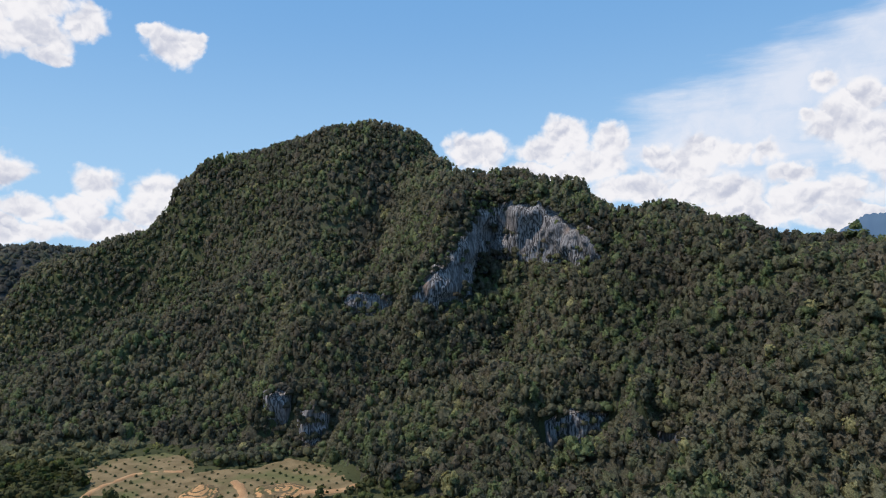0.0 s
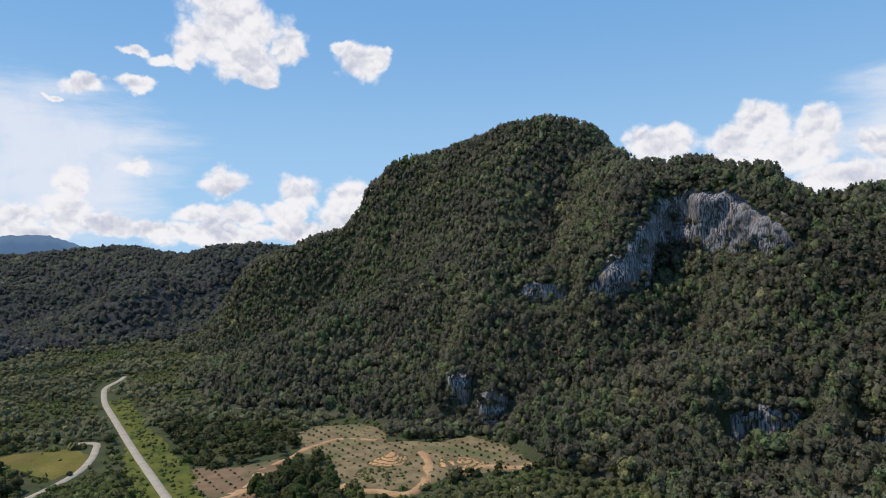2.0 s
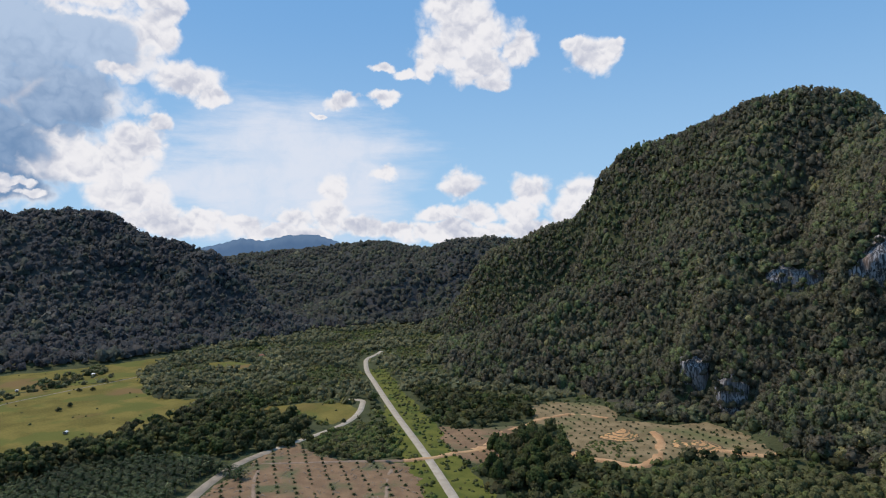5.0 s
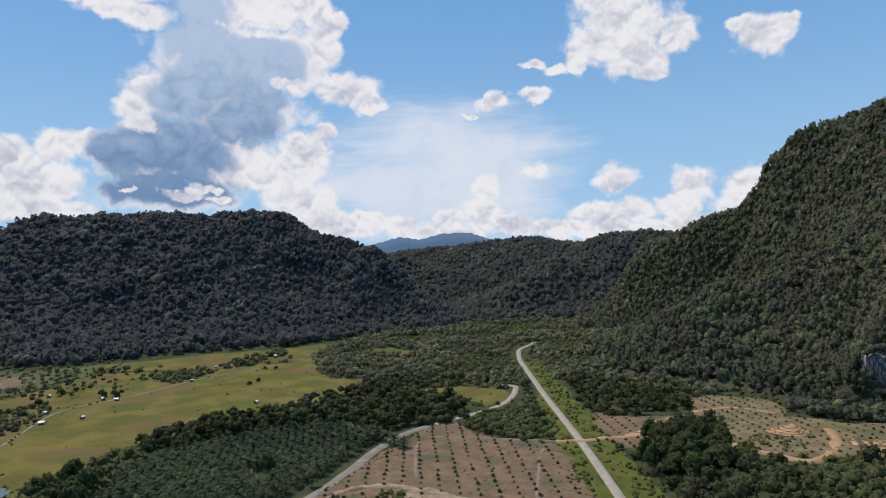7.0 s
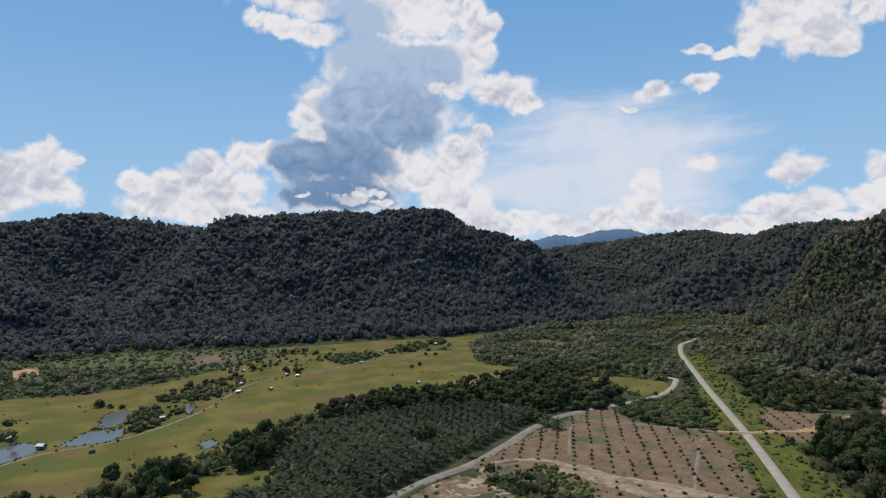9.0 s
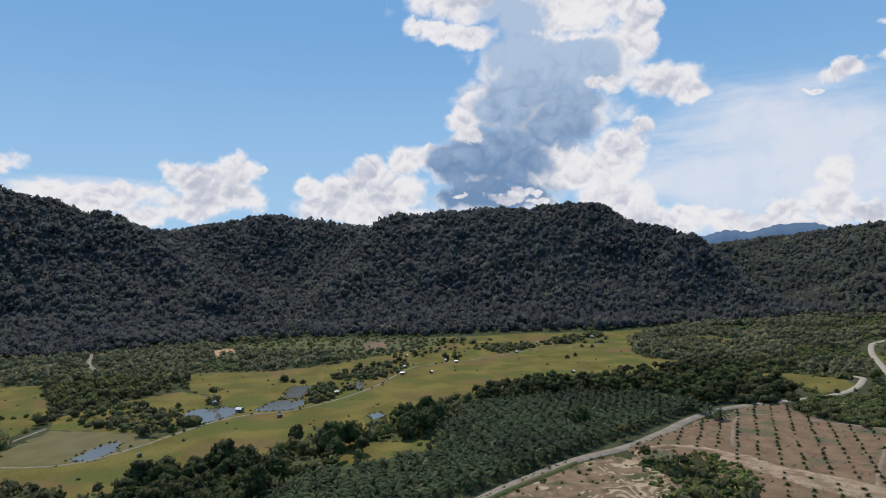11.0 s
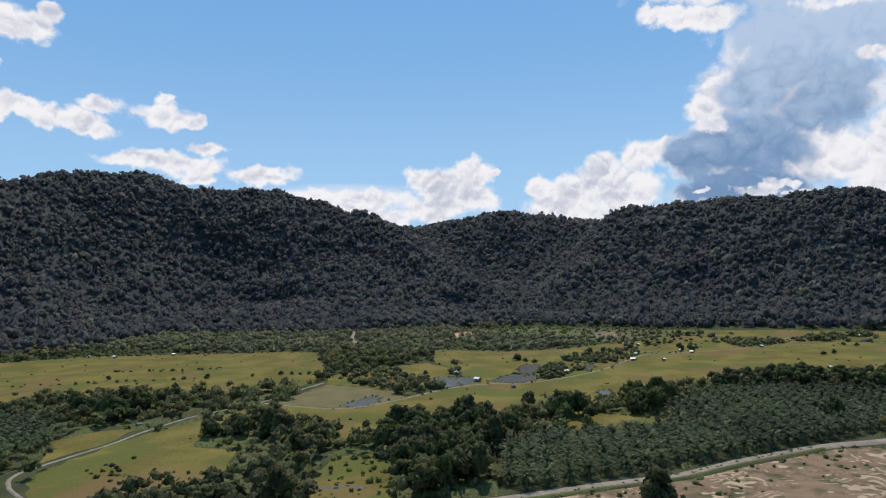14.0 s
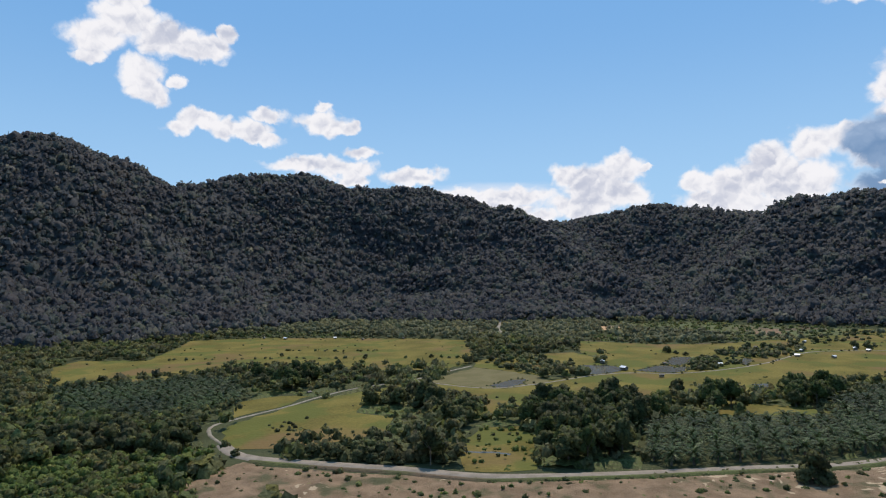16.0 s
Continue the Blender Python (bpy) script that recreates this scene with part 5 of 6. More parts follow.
BELTS = [([(-380, 63), (-392, 91), (-386, 141), (-394, 190), (-414, 240), (-420, 285), (-400, 290), (-305, 208), (-298, 194), (-312, 186), (-345, 155), (-354, 110), (-346, 62)], 9.5, (0, 1, 1, 0)),
         ([(-148, -94), (-162, -66), (-205, -68), (-232, -56), (-260, -74), (-242, -97), (-238, -113), (-215, -118), (-190, -102)], 8.0, (0, 1, 0, 2)),
         ([(-212, -196), (-236, -204), (-250, -180), (-225, -172)], 8.5, (1, 3)),
         ([(-222, -160), (-250, -168), (-242, -150), (-218, -138), (-197, -138), (-202, -152)], 8.0, (1, 3, 1)),
         ([(-183, 272), (-186, 305), (-177, 322), (-158, 318), (-138, 288), (-122, 254), (-134, 232), (-152, 234)], 8.2, (1, 0, 1)),
         ([(-150, -178), (-172, -156), (-168, -140), (-140, -124), (-136, -150), (-134, -182)], 7.5, (4, 3, 4, 4)),
         ([(-262, -310), (-252, -284), (-240, -278), (-258, -266), (-290, -262), (-296, -296)], 9.0, (0, 1)),
         ([(-256, -46), (-290, -40), (-300, -25), (-262, -20), (-252, -32)], 8.0, (0, 1)),
         ([(-312, 2), (-346, 26), (-325, 32), (-288, 18), (-280, 0)], 8.0, (0, 1)),
         ([(-335, 229), (-361, 276), (-331, 272), (-299, 248), (-288, 220), (-301, 208)], 8.0, (3, 1, 3)),
         ([(-128, -222), (-134, -240), (-146, -252), (-156, -262), (-130, -262), (-112, -240)], 8.0, (1, 3))]
planted = 0
for b, (poly, gap, kinds) in enumerate(BELTS):
    px, py = [p[0] for p in poly], [p[1] for p in poly]
    bx, by = scatter(min(px), max(px), min(py), max(py), gap, 200 + b)
    keep = in_poly(bx, by, poly)
    if b == 0:
        bx, by = scatter(min(px), max(px), min(py), max(py), 8.0, 200)
        bx, by = bx[in_poly(bx, by, poly)], by[in_poly(bx, by, poly)]
        rng = np.random.default_rng(250)
        canopy("tree_belt", bx, by, land(bx, by), rng.uniform(8, 14, len(bx)), rng.uniform(3.6, 5.4, len(bx)), 16, M_CROWN, 251, "dark green belt of tall trees behind the palms", category="trees", size=0.3, lobes=7, segs=6)
        continue
    for x, y in zip(bx[keep], by[keep]):
        planted += 1
        plant(kinds[planted % len(kinds)], x, y, planted)
# trees that stand alone
for i, (kind, x, y) in enumerate([(2, -223, -163), (2, -228, -170), (1, -214, -160), (0, -141, -133), (3, -144, -138), (4, -129, -208), (1, -294, -52), (1, -282, -24),
                                  (1, -161, -9), (3, -159, -12), (3, -163, -7), (4, -157, -8), (4, -163, -12), (4, -159, -5), (0, -276, 96), (3, -590, 62), (3, -551, 84), (3, -546, 92), (3, -598, 164), (3, -592, 176), (3, -606, 152),
                                  (3, -600, 188), (4, -573, 244), (4, -580, 236), (3, -522, 1), (4, -515, 8), (3, -557, 41), (4, -548, 36), (4, -492, -19), (4, -458, -36), (4, -521, 202), (4, -512, 190),
                                  (3, -620, 230), (3, -632, 246), (3, -645, 262), (3, -655, 278), (4, -426, -158), (3, -412, -150), (3, -432, -172), (4, -478, -55), (4, -470, -48), (3, -485, -62),
                                  (4, -400, -136), (3, -392, -140), (4, -408, -128), (4, -355, -110), (4, -486, -235), (3, -500, -205), (3, -515, -200), (4, -410, -240), (4, -386, -366), (4, -392, -290),
                                  (4, -305, 284), (4, -540, 20), (4, -532, 26), (3, -528, 14), (4, -505, 30), (4, -560, 100), (3, -676, 120), (3, -684, 112), (2, -658, 482)]):
    plant(kind, x, y, 900 + i)
for k in KINDS:
    k.location = (0, 0, 0)


# ---- oil palms ----
M_PALM = foliage("palm_fronds", (0.012, 0.022, 0.009), (0.078, 0.104, 0.040), (0.15, 0.165, 0.075), 0.10, grain=1.6, speckle=1.1, gloss=0.45, mixed=0.15, shine=0.08, rounded=0)


def frond_faces(rng, length, rise, turn, top, stations=9, leaf=1.0):
    """Triangles of one arching frond with its leaflets."""
    t = np.linspace(0, 1, stations + 1)
    bend = rise - t * rng.uniform(1.1, 1.6)
    step = length / stations
    r = np.concatenate([[0], np.cumsum(np.cos(bend[:-1]) * step)])
    z = top + np.concatenate([[0], np.cumsum(np.sin(bend[:-1]) * step)])
    c, s = math.cos(turn), math.sin(turn)
    p = np.stack([r * c, r * s, z], 1)
    cross = np.array((-s, c, 0))
    tris = []
    for i in range(1, stations + 1):
        reach = leaf * (0.45 + 1.1 * t[i] * (1.25 - t[i]) * 1.6)
        ahead = (p[i] - p[i - 1])
        for sign in (-1, 1):
            tip = p[i] + cross * sign * reach + ahead * rng.uniform(0.5, 1.1) + np.array((0, 0, -reach * rng.uniform(0.15, 0.5)))
            tris.append((p[i - 1], p[i], tip))
    return tris


def palm_arrays(seed, fronds, length, top, leaf, stations=9):
    rng = np.random.default_rng(seed)
    tris = []
    for i in range(fronds):
        tris += frond_faces(rng, length * rng.uniform(0.85, 1.1), 1.35 - 1.35 * (i / fronds) + rng.uniform(-0.1, 0.1), i * 2.4 + rng.uniform(-0.2, 0.2), top, stations, leaf)
    return np.array(tris).reshape(-1, 3)


def palm_kind(seed):
    base = tagged(new("oil_palm"), "mature oil palm with arching grey green fronds", "palm", "oil palms of the plantation")
    rng = np.random.default_rng(seed)
    bm = bmesh.new()
    bmesh.ops.create_cone(bm, cap_ends=True, segments=8, radius1=0.42, radius2=0.34, depth=3.6, matrix=Matrix.Translation((0, 0, 1.5)))
    part("trunk", bm, M_BARK, base)
    verts = palm_arrays(seed, 24, 4.9, 3.6, 0.8)
    crown = new("crown", fast_mesh("crown", verts, np.arange(len(verts)).reshape(-1, 3), M_PALM, rng.uniform(0.0, 1.0, len(verts) // 54 + 1).repeat(54)[:len(verts)]))
    crown.parent = base
    return base


PALM_KINDS = [palm_kind(301 + i) for i in range(5)]


def build_palms():
    rng = np.random.default_rng(310)
    px, py = [p[0] for p in PALMS], [p[1] for p in PALMS]
    x, y = scatter(min(px), max(px), min(py), max(py), 8.3, 311, 0.10)
    keep = in_poly(x, y, PALMS) & (off_line(x, y, GRAVEL_ROAD) > 5.5) & ~in_poly(x, y, FIELDS["gap"])
    for bx, by in ((-276, 96),):
        keep &= np.hypot(x - bx, y - by) > 6
    x, y = x[keep], y[keep]
    order = np.argsort(np.hypot(x + 100, y + 20))
    for n, i in enumerate(order[:300]):
        copy_thing(PALM_KINDS[n % 5], Matrix.Translation((x[i], y[i], 0)) @ Matrix.Rotation(rng.uniform(0, 6.28), 4, "Z") @ Matrix.Scale(rng.uniform(0.85, 1.12), 4))
    ax, ay = list(x[order[300:]]), list(y[order[300:]])
    px, py = [p[0] for p in SOUTH_PALMS], [p[1] for p in SOUTH_PALMS]
    x, y = scatter(min(px), max(px), min(py), max(py), 8.8, 312, 0.2)
    keep = in_poly(x, y, SOUTH_PALMS)
    ax, ay = ax + list(x[keep]), ay + list(y[keep])
    proto = [palm_arrays(320 + i, 19, 5.0, 3.4, 1.0) for i in range(4)]
    verts, tone = [], []
    for n, (px, py) in enumerate(zip(ax, ay)):
        v, a = proto[n % 4], rng.uniform(0, 6.28)
        c, s = math.cos(a), math.sin(a)
        verts.append(np.stack([v[:, 0] * c - v[:, 1] * s + px, v[:, 0] * s + v[:, 1] * c + py, v[:, 2]], 1))
        tone += [rng.uniform(0.2, 0.8)] * len(v)
    verts = np.concatenate(verts)
    tagged(new("palm_grove", fast_mesh("palm_grove", verts, np.arange(len(verts)).reshape(-1, 3), M_PALM, tone)), "oil palms mixed with scrub at the grove's end", "palms", kind="stuff")


build_palms()
for k in PALM_KINDS:
    k.location = (-300 + 8.3 * PALM_KINDS.index(k), 172, 0)


def build_young_palms():
    verts = palm_arrays(330, 17, 1.25, 0.4, 0.5, 4)
    me = fast_mesh("young_oil_palm", verts, np.arange(len(verts)).reshape(-1, 3), M_PALM, np.full(len(verts), 0.5))
    rng = np.random.default_rng(331)
    ahead = Vector((-0.795, 0.607)).normalized()
    side = Vector((-ahead.y, ahead.x))
    spots = []
    for poly, gap in ((SOIL, 8.6), (CLEARING, 7.6), (LOWER_CLEARING, 8.0)):
        cx, cy = sum(p[0] for p in poly) / len(poly), sum(p[1] for p in poly) / len(poly)
        for i in range(-26, 27):
            for j in range(-22, 23):
                q = Vector((cx, cy)) + ahead * ((i + (j % 2) * 0.5) * gap * 0.82) + side * (j * gap)
                q += Vector((rng.uniform(-0.5, 0.5), rng.uniform(-0.5, 0.5)))
                x, y = np.array([q.x]), np.array([q.y])
                if not in_poly(x, y, poly)[0] or in_poly(x, y, SOIL_SCRUB)[0] or off_line(x, y, CLEARING_TRACK)[0] < 3 or off_line(x, y, RING_TRACK)[0] < 3 or math.hypot((q.x + 135) / 11, (q.y - 352) / 15) < 1 or math.hypot((q.x + 91) / 14, (q.y - 354) / 12) < 1 or off_line(x, y, PALE_TRACK)[0] < 2 or in_poly(x, y, BELTS[4][0])[0]:
                    continue
                if rng.uniform() < 0.93:
                    spots.append((q.x, q.y, rng.uniform(0.6, 1.05), rng.uniform(0, 6.28)))
    spots.sort(key=lambda p: math.hypot(p[0], p[1]))
    rest = []
    for n, (x, y, size, turn) in enumerate(spots):
        m = Matrix.Translation((x, y, 0.25)) @ Matrix.Rotation(turn, 4, "Z") @ Matrix.Diagonal((size, size, size * 1.1, 1))
        if n < 290:
            ob = new("young_oil_palm", me)
            ob.matrix_world = m
            tagged(ob, "young oil palm planted in bare soil", "palm", "young palms in rows")
        else:
            r = np.array(m)
            rest.append(verts @ r[:3, :3].T + r[:3, 3])
    rest = np.concatenate(rest)
    tagged(new("young_palm_rows", fast_mesh("young_palm_rows", rest, np.arange(len(rest)).reshape(-1, 3), M_PALM, np.full(len(rest), 0.5))), "rows of young palms in the hillside clearing", "palms", kind="stuff")


build_young_palms()
ribbon("dirt_track", PALE_TRACK, 3.4, 0.8, M_PALE, "pale eroded dirt track across bare soil", "path", 0.75, 8, 2.2)


for k, line in enumerate(([(-212, 226), (-204, 214), (-190, 197), (-176, 180), (-158, 160)], [(-270, 186), (-258, 174), (-240, 160), (-222, 146)], [(-278, 194), (-262, 206), (-245, 220), (-228, 233), (-212, 245)])):
    ribbon("wheel_track", line, 1.6, 0.62, M_TRACKS, "lighter wheel track between rows of young palms", "path", 0.3, 70 + k, 2.5)


rough_patch("worn_soil", [(-222, 137), (-192, 146), (-172, 158), (-140, 172), (-122, 168), (-150, 146), (-184, 131), (-205, 128)], 0.5, M_PALE, "pale washed out soil beside the dirt track", "soil", 26, 0.35, 1.0)


# ---- scrub on fields, banks and ledges ----
def bushes_at(name, x, y, z, tall, wide, mat, seed, label, cards=10):
    rng = np.random.default_rng(seed)
    n = len(x)
    canopy(name, x, y, z, rng.uniform(*tall, n), rng.uniform(*wide, n), cards, mat, seed, label, category="shrubs", size=0.3, segs=6)


def scrub_patch(poly, spacing, share, tall, wide, seed, label, mat=None):
    px, py = [p[0] for p in poly], [p[1] for p in poly]
    x, y = scatter(min(px), max(px), min(py), max(py), spacing, seed)
    rng = np.random.default_rng(seed)
    keep = in_poly(x, y, poly) & (rng.uniform(size=len(x)) < share) & (off_line(x, y, CROSS_PATH) > 3) & (off_line(x, y, MAIN_ROAD) > 4.5) & (off_line(x, y, SPUR_ROAD) > 4) & (off_line(x, y, GRAVEL_ROAD) > 4.5) & (off_line(x, y, PALE_TRACK) > 3)
    for p in PONDS:
        keep &= ~in_poly(x, y, p)
    bushes_at("field_scrub", x[keep], y[keep], land(x[keep], y[keep]), tall, wide, mat or M_WOODS, seed, label)


scrub_patch([(-366, -50), (-380, -44), (-451, -41), (-468, -30), (-440, -5), (-410, -28), (-378, -50)], 5, 0.55, (1, 3.2), (1.2, 2.6), 400, "green scrub round the fish ponds")
scrub_patch([(-387, -47), (-414, -46), (-434, -43), (-455, -35), (-442, -24), (-402, -27), (-386, -36)], 4, 0.8, (1.5, 4.5), (1.4, 3.0), 431, "green scrub beside the fish ponds")
scrub_patch([(-412, -65), (-416, -60), (-410, -51), (-417, -47), (-405, -48), (-401, -54), (-409, -60)], 2.6, 0.8, (0.6, 1.8), (0.8, 1.6), 432, "low reeds on the bank between two fish ponds")
scrub_patch([(-492, -30), (-545, 15), (-560, 45), (-530, 48), (-500, 35), (-455, 5), (-470, -20)], 5.5, 0.7, (1.5, 4.5), (1.6, 3.2), 401, "green scrub along the field path")
scrub_patch([(-345, -138), (-372, -100), (-400, -130), (-440, -185), (-400, -195), (-372, -172)], 5.5, 0.7, (1.5, 5), (1.8, 3.4), 402, "green scrub between the flooded fields")
scrub_patch([(-560, 150), (-605, 200), (-640, 190), (-620, 130), (-590, 130)], 6, 0.7, (2, 5), (2, 3.6), 403, "grey green scrub clump in the field")
scrub_patch([(-600, 215), (-655, 300), (-700, 310), (-660, 240), (-630, 205)], 6, 0.6, (2, 5), (2, 3.6), 404, "grey green hedge of scrub across the field")
scrub_patch([(-600, 20), (-690, 110), (-650, 165), (-580, 110), (-560, 60)], 8, 0.35, (1, 4), (1.4, 3.0), 405, "scattered scrub on the field edge")
scrub_patch([(-164, -222), (-184, -224), (-176, -208), (-162, -204)], 4, 0.5, (0.7, 1.5), (0.9, 1.6), 406, "low dark shrubs in the meadow", M_CROWN)
scrub_patch(ERODED, 3.6, 0.33, (0.5, 1.8), (0.5, 1.5), 407, "small green shrubs on eroded earth", M_BUSH)
scrub_patch(VERGE, 3.4, 0.45, (0.4, 1.7), (0.6, 1.8), 408, "tufts of tall green grass along the road", M_BUSH)
scrub_patch(CLEARING, 7, 0.16, (0.5, 1.6), (0.7, 1.6), 409, "small green shrubs in the hillside clearing", M_BUSH)
scrub_patch(SOIL, 9, 0.12, (0.4, 1.2), (0.6, 1.5), 410, "weeds and debris on the bare soil", M_WOODS)
for k, name in enumerate(("central", "south", "north", "cow", "middle", "spur", "gap")):
    scrub_patch(FIELDS[name], 9, 0.10, (0.3, 1.3), (0.5, 1.5), 420 + k, "scattered low shrubs and tufts in the grass", M_WOODS)


def hedge(points, gap, seed, tall=(0.8, 2.6), wide=(1.0, 2.2), share=0.7):
    line = np.array(spline(points, gap))
    rng = np.random.default_rng(seed)
    line = line[rng.uniform(size=len(line)) < share] 
    line = line + rng.uniform(-1.5, 1.5, line.shape)
    bushes_at("hedge_shrubs", line[:, 0], line[:, 1], land(line[:, 0], line[:, 1]), tall, wide, M_WOODS, seed, "dark green shrubs along a field bund")


hedge([(-561, -147), (-548, -71), (-574, -8), (-630, 43), (-690, 116), (-770, 160)], 3.5, 440)
hedge([(-336, -462), (-391, -300), (-405, -250), (-415, -213)], 4.5, 441, share=0.5)
hedge([(-548, -295), (-530, -380), (-515, -470), (-475, -540)], 3.5, 442)
hedge(CROSS_PATH[2:], 6, 443, (0.5, 1.6), (0.6, 1.4), 0.35)
hedge([(-297, 242), (-280, 196), (-262, 156), (-240, 110)], 3.0, 444, (0.5, 1.2), (0.6, 1.2))
ribbon("grass_shoulder", [(-222, 68), (-199.5, 31), (-179.5, 2), (-165.5, -29), (-148.5, -64), (-136.5, -92), (-129.5, -112), (-128.5, -140), (-125.5, -170), (-124, -198)], 1.5, 0.75, M_SCRUB, "dark green grass shoulder along the gravel road", "verge", 0.25, 11, 3)
hedge([(-226, 66), (-198, 24), (-176, -12), (-150, -60), (-138, -84), (-129, -112)], 2.0, 445, (0.4, 1.0), (0.6, 1.2), 0.95)
for k, pond in enumerate(PONDS):
    hedge(pond + pond[:1], 2.2, 470 + k, (0.4, 1.1), (0.5, 1.1), 0.7)
scrub_patch(FIELDS["middle"], 3.6, 0.32, (0.4, 2.0), (0.6, 1.8), 430, "bright green bushes in the small meadow", M_FRESH)
hedge([(-422, -392), (-423, -365), (-427, -340), (-438, -304)], 3.0, 446, (0.8, 2.4), (0.9, 1.9), 0.6)
BUND = [(-561, -147), (-548, -71), (-574, -8), (-630, 43)]
ribbon("field_bund", BUND, 2.0, 0.5, M_SCRUB, "low grassy earth bund between fields", "bund", 0.3, 9)


def ledge_growth():
    """Shrubs that cling to the rock walls and hang over their rims."""
    rng = np.random.default_rng(450)
    x, y, z = [], [], []
    for k, c in enumerate([CLIFF] + SMALL_CLIFFS):
        for a, b in zip(c[:-1], c[1:]):
            d = Vector((b[0] - a[0], b[1] - a[1]))
            front = Vector((d.y, -d.x)).normalized()
            n = int(d.length * (2.6 if k == 0 else 1.2))
            for i in range(n):
                t = rng.uniform()
                f = rng.choice((rng.uniform(0, 1), rng.uniform(0.86, 1.08), rng.uniform(-0.05, 0.22)), p=(0.16, 0.42, 0.42))
                lo, hi = a[2] + (b[2] - a[2]) * t, a[3] + (b[3] - a[3]) * t
                push = 2.6 - 2.2 * max(f, 0) + rng.uniform(-0.5, 1.0)
                x.append(a[0] + d.x * t + front.x * push)
                y.append(a[1] + d.y * t + front.y * push)
                z.append(lo + (hi - lo) * f - 2)
    bushes_at("cliff_shrubs", np.array(x), np.array(y), np.array(z), (2, 4.5), (1.5, 3.6), M_FOREST, 451, "dark green shrubs clinging to the limestone cliff", 12)


ledge_growth()


def recess_trees():
    """Tall trees that stand close under the great wall."""
    rng = np.random.default_rng(455)
    x, y, z = [], [], []
    for a, b in zip(CLIFF[2:7], CLIFF[3:8]):
        d = Vector((b[0] - a[0], b[1] - a[1]))
        front = Vector((d.y, -d.x)).normalized()
        for i in range(5):
            t, push = rng.uniform(), rng.uniform(5, 12)
            x.append(a[0] + d.x * t + front.x * push)
            y.append(a[1] + d.y * t + front.y * push)
            z.append(a[2] + (b[2] - a[2]) * t - 3)
    canopy("cliff_foot_trees", np.array(x), np.array(y), np.array(z), rng.uniform(10, 24, len(x)), rng.uniform(3.4, 5.4, len(x)), 16, M_FOREST, 456, "dark trees under the great limestone wall", category="trees", size=0.26, lobes=6, segs=5)


recess_trees()


# ---- terraced mounds of orange earth in the clearing ----
M_MOUND = surface("mound_grass", (0.13, 0.095, 0.05), (0.22, 0.15, 0.08), 0.2, fine=0.3, bump=0.7, third=(0.09, 0.10, 0.035), third_scale=0.12)
bare_banks(M_MOUND, (0.52, 0.29, 0.13))


def mound(cx, cy, rx, ry, high, steps, seed, label):
    """A low hill cut into level terraces with bare risers."""
    gx, gy = np.meshgrid(np.arange(-rx - 2, rx + 2, 0.6), np.arange(-ry - 2, ry + 2, 0.6))
    r = np.hypot(gx / rx, gy / ry) + 0.20 * rough_noise(gx + cx, gy + cy, 8, seed) + 0.07 * rough_noise(gx, gy, 2.5, seed + 1)
    b = np.clip(1 - r, 0, 1) * steps
    rest = b - np.floor(b)
    bank = np.clip((rest - 0.55) / 0.3, 0, 1)
    h = (np.floor(b) + bank) * high / steps + 0.08 * rough_noise(gx, gy, 2.5, seed + 2)
    h = np.where(r < 1, 0.75 + h, -0.3)
    m, n = gx.shape
    i = (np.arange(m - 1)[:, None] * n + np.arange(n - 1)[None, :]).ravel()
    faces = np.stack([i, i + 1, i + 1 + n, i + n], 1)
    faces = faces[(r.ravel() < 1)[faces].any(1)]
    used, back = np.unique(faces, return_inverse=True)
    verts = np.stack([gx.ravel() + cx, gy.ravel() + cy, h.ravel()], 1)[used]
    tone = (((rest > 0.42) & (r < 1)) * np.clip(0.8 + 0.9 * rough_noise(gx, gy, 5, seed + 3) + 0.4 * rough_noise(gx, gy, 1.5, seed + 4), 0, 1)).ravel()[used]
    tagged(new("terraced_mound", fast_mesh("terraced_mound", verts, back.reshape(faces.shape), M_MOUND, tone, smooth=True)), label, "mound", kind="structure")


mound(-135, 352, 11, 15, 3.6, 5, 460, "low mound cut into orange earth terraces")
mound(-91, 354, 14, 12, 2.6, 4, 465, "low mound with faint orange earth terraces")
scrub_patch([(-142, 310), (-122, 308), (-116, 326), (-124, 337), (-146, 332)], 3.0, 0.75, (0.8, 2.2), (0.9, 1.9), 468, "dense green scrub below the terraced mound", M_BUSH)


# ---- felled stems left on the replanted soil ----
def felled_stems():
    rng = np.random.default_rng(480)
    x, y = rng.uniform(-300, -95, 1500), rng.uniform(95, 240, 1500)
    keep = in_poly(x, y, SOIL) & ~in_poly(x, y, SOIL_SCRUB) & (off_line(x, y, PALE_TRACK) > 4)
    x, y = x[keep], y[keep]
    verts, faces = [], []
    for n, (px, py) in enumerate(zip(x, y)):
        a = 2.42 + rng.normal(0, 0.5)
        half, thick = rng.uniform(0.5, 2.2), rng.uniform(0.06, 0.16)
        d, sd = Vector((math.cos(a), math.sin(a), 0)) * half, Vector((-math.sin(a), math.cos(a), 0)) * thick
        c = Vector((px, py, 0.55))
        k = len(verts)
        for e in (-1, 1):
            tip = c + d * e
            verts += [tip + sd, tip + Vector((0, 0, thick * 1.7)), tip - sd]
        faces += [(k, k + 3, k + 4), (k, k + 4, k + 1), (k + 1, k + 4, k + 5), (k + 1, k + 5, k + 2), (k, k + 1, k + 2), (k + 3, k + 5, k + 4)]
    tagged(new("felled_stems", fast_mesh("felled_stems", [tuple(v) for v in verts], faces, M_PLANK)), "grey felled stems and debris on brown soil", "debris", kind="stuff")


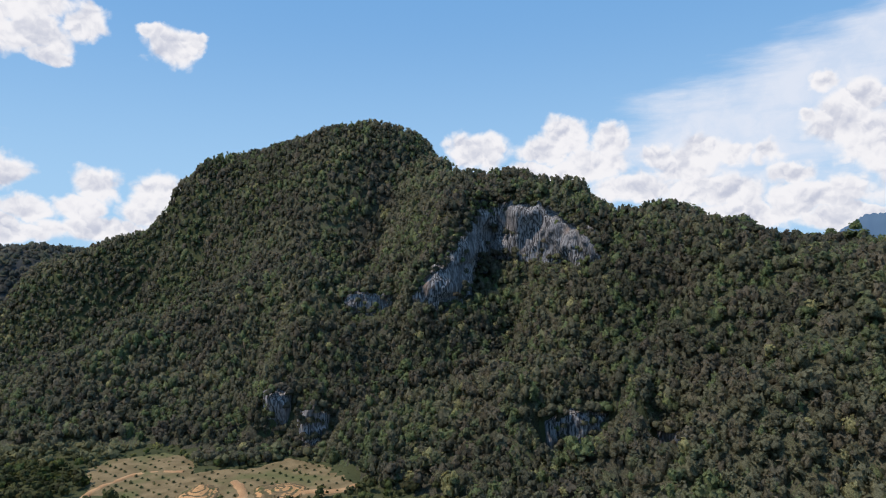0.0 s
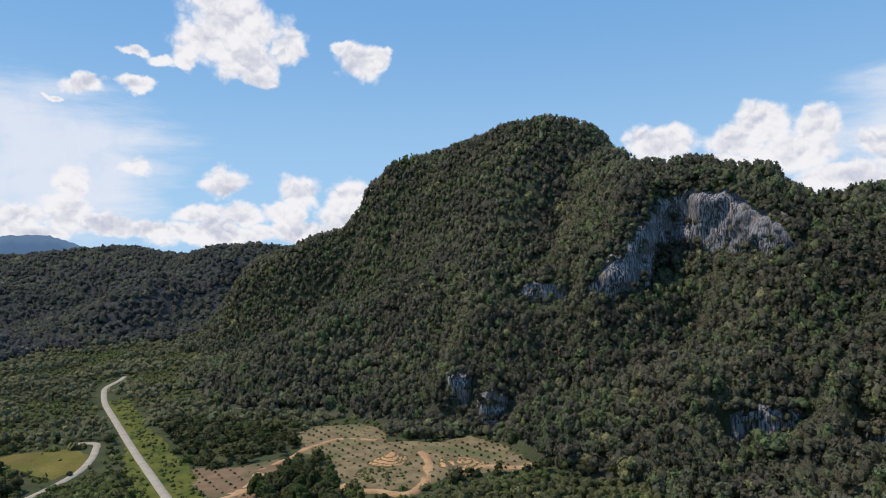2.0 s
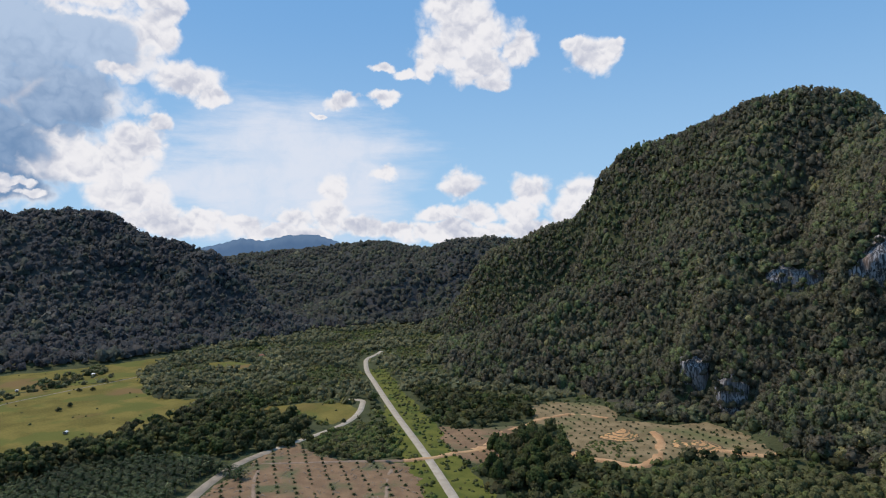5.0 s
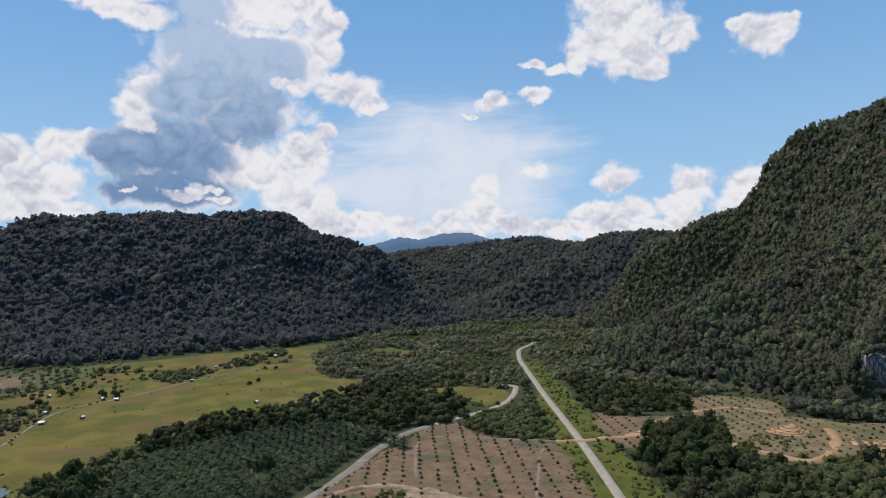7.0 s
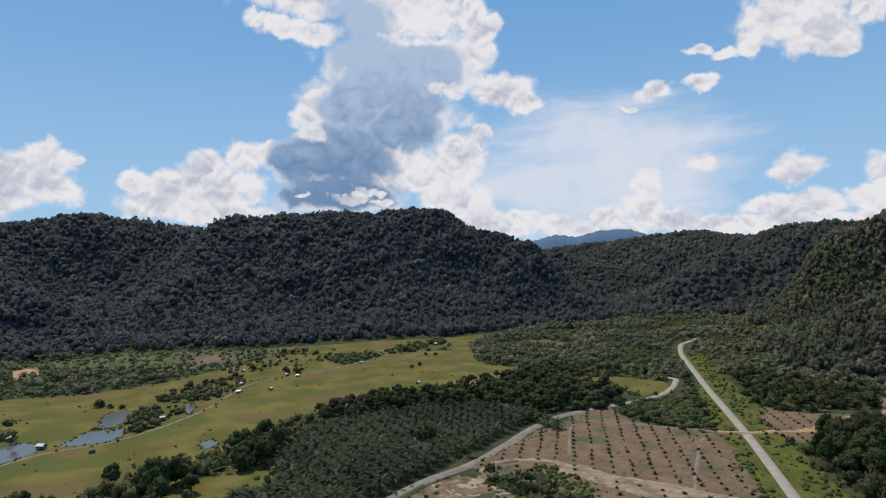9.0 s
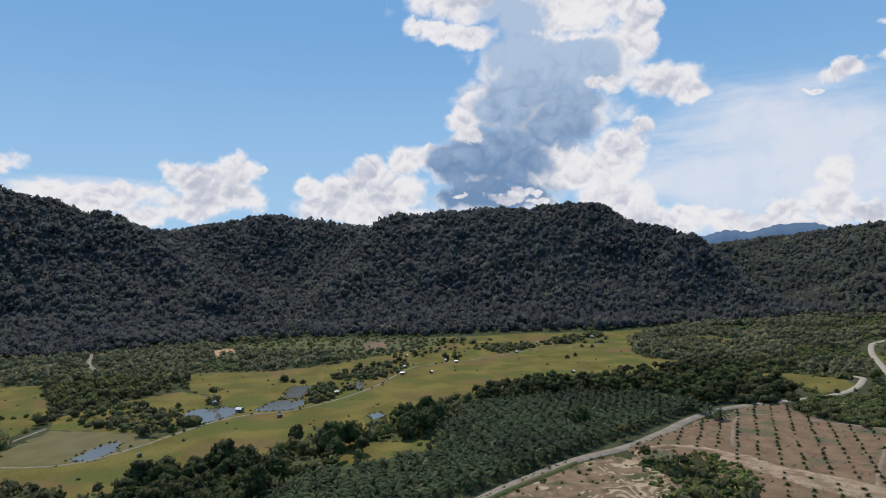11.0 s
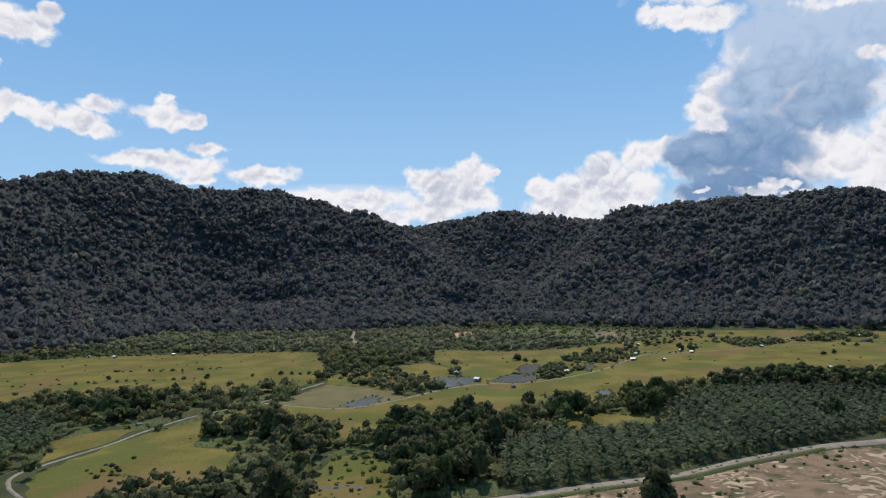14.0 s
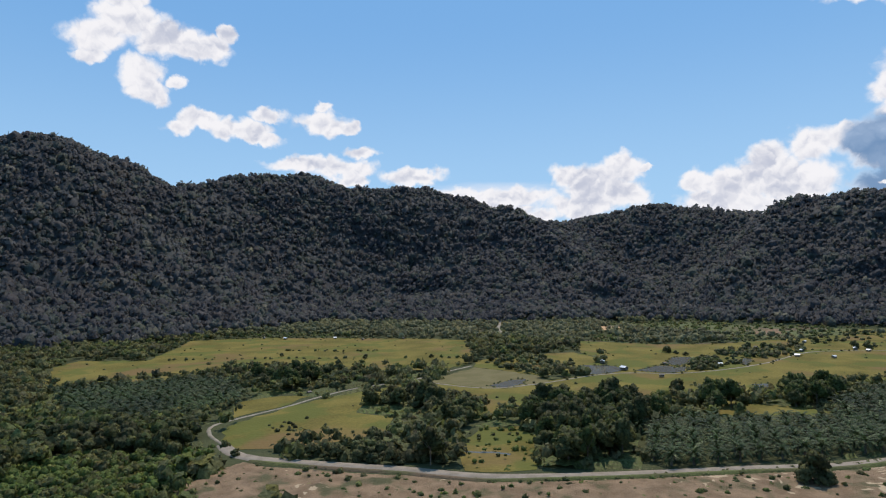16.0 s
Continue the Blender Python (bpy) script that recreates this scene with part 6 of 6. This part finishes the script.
# ---- field huts ----
M_PLANK = surface("grey_planks", (0.12, 0.10, 0.08), (0.24, 0.21, 0.17), 1.2, fine=0.02, bump=0.3)
M_ZINC = surface("zinc_sheet", (0.55, 0.55, 0.54), (0.78, 0.78, 0.77), 0.9, rough=0.45, fine=0.02, bump=0.3, spec=0.5)
M_RUST = surface("rusty_sheet", (0.28, 0.10, 0.06), (0.42, 0.17, 0.11), 0.9, rough=0.7, fine=0.02, bump=0.3)

felled_stems()


def box(bm, x0, x1, y0, y1, z0, z1):
    bmesh.ops.create_cube(bm, size=1.0, matrix=Matrix.Translation(((x0 + x1) / 2, (y0 + y1) / 2, (z0 + z1) / 2)) @ Matrix.Diagonal((x1 - x0, y1 - y0, z1 - z0, 1)))


def hut_kind(w, d, wall_top, ridge, roof_mat, label, category="hut", stilts=0.6):
    base = tagged(new("field_hut" if category == "hut" else "house"), label, category, "huts in the fields")
    for sx in (-1, 1):
        for sy in (-1, 1):
            bm = bmesh.new()
            box(bm, sx * (w / 2 - 0.1) - 0.07, sx * (w / 2 - 0.1) + 0.07, sy * (d / 2 - 0.1) - 0.07, sy * (d / 2 - 0.1) + 0.07, -0.3, wall_top)
            part("post", bm, M_PLANK, base)
    bm = bmesh.new()
    box(bm, -w / 2, w / 2, -d / 2, d / 2, stilts - 0.1, stilts)
    part("floor_deck", bm, M_PLANK, base)
    for x0, x1, y0, y1 in ((-w / 2, w / 2, d / 2 - 0.06, d / 2), (-w / 2, -w / 2 + 0.06, -d / 2, d / 2 - 0.07), (w / 2 - 0.06, w / 2, -d / 2, d / 2 - 0.07), (-w / 2 + 0.07, w / 2 - 1.1, -d / 2, -d / 2 + 0.06)):
        bm = bmesh.new()
        box(bm, x0, x1, y0, y1, stilts, wall_top)
        part("wall", bm, M_PLANK, base)
    for sign in (-1, 1):
        bm = bmesh.new()
        e = 0.55
        low, high = wall_top - 0.25, ridge
        v = [bm.verts.new(p) for p in ((-w / 2 - e, sign * (d / 2 + e), low), (w / 2 + e, sign * (d / 2 + e), low), (w / 2 + e, sign * 0.02, high), (-w / 2 - e, sign * 0.02, high))]
        v += [bm.verts.new(q.co + Vector((0, 0, 0.06))) for q in v]
        for f in ((0, 1, 2, 3), (7, 6, 5, 4), (0, 4, 5, 1), (1, 5, 6, 2), (2, 6, 7, 3), (3, 7, 4, 0)):
            bm.faces.new([v[i] for i in f])
        bmesh.ops.recalc_face_normals(bm, faces=bm.faces)
        part("roof_sheet", bm, roof_mat, base)
    return base


HUTS = [hut_kind(4.4, 3.6, 2.6, 3.5, M_ZINC, "small wooden field hut with bright zinc roof"), hut_kind(5.4, 4.2, 2.8, 3.9, M_ZINC, "plank hut with weathered grey zinc roof"),
        hut_kind(3.4, 3.0, 2.3, 3.0, M_PLANK, "small open dark wooden field shelter"), hut_kind(9.0, 6.5, 3.4, 5.2, M_RUST, "village house with rusty red sheet roof", "house", 0.9)]
SPOTS = [(0, -410, -105), (1, -381, -87), (0, -420, -25), (1, -583, 52), (0, -516, 40), (1, -482, 32), (0, -480, 56), (1, -538, 82), (0, -528, 89), (2, -358, -62), (2, -246, -250), (0, -508, -473), (1, -507, -445),
         (0, -524, -395), (2, -520, -360), (2, -538, -322), (0, -567, 160), (0, -625, 204), (1, -651, 282), (0, -660, 293), (0, -438, 163), (0, -768, 217), (2, -533, 8), (3, -598, 444), (3, -575, 465), (2, -295, -126), (0, -700, 452), (2, -415, -62)]
for i, (k, x, y) in enumerate(SPOTS):
    m = Matrix.Translation((x, y, 0.12)) @ Matrix.Rotation(i * 0.9, 4, "Z") @ Matrix.Scale(0.78, 4)
    first = HUTS[k]
    if first.get("placed"):
        copy_thing(first, m)
    else:
        first.matrix_world = m
        first["placed"] = 1
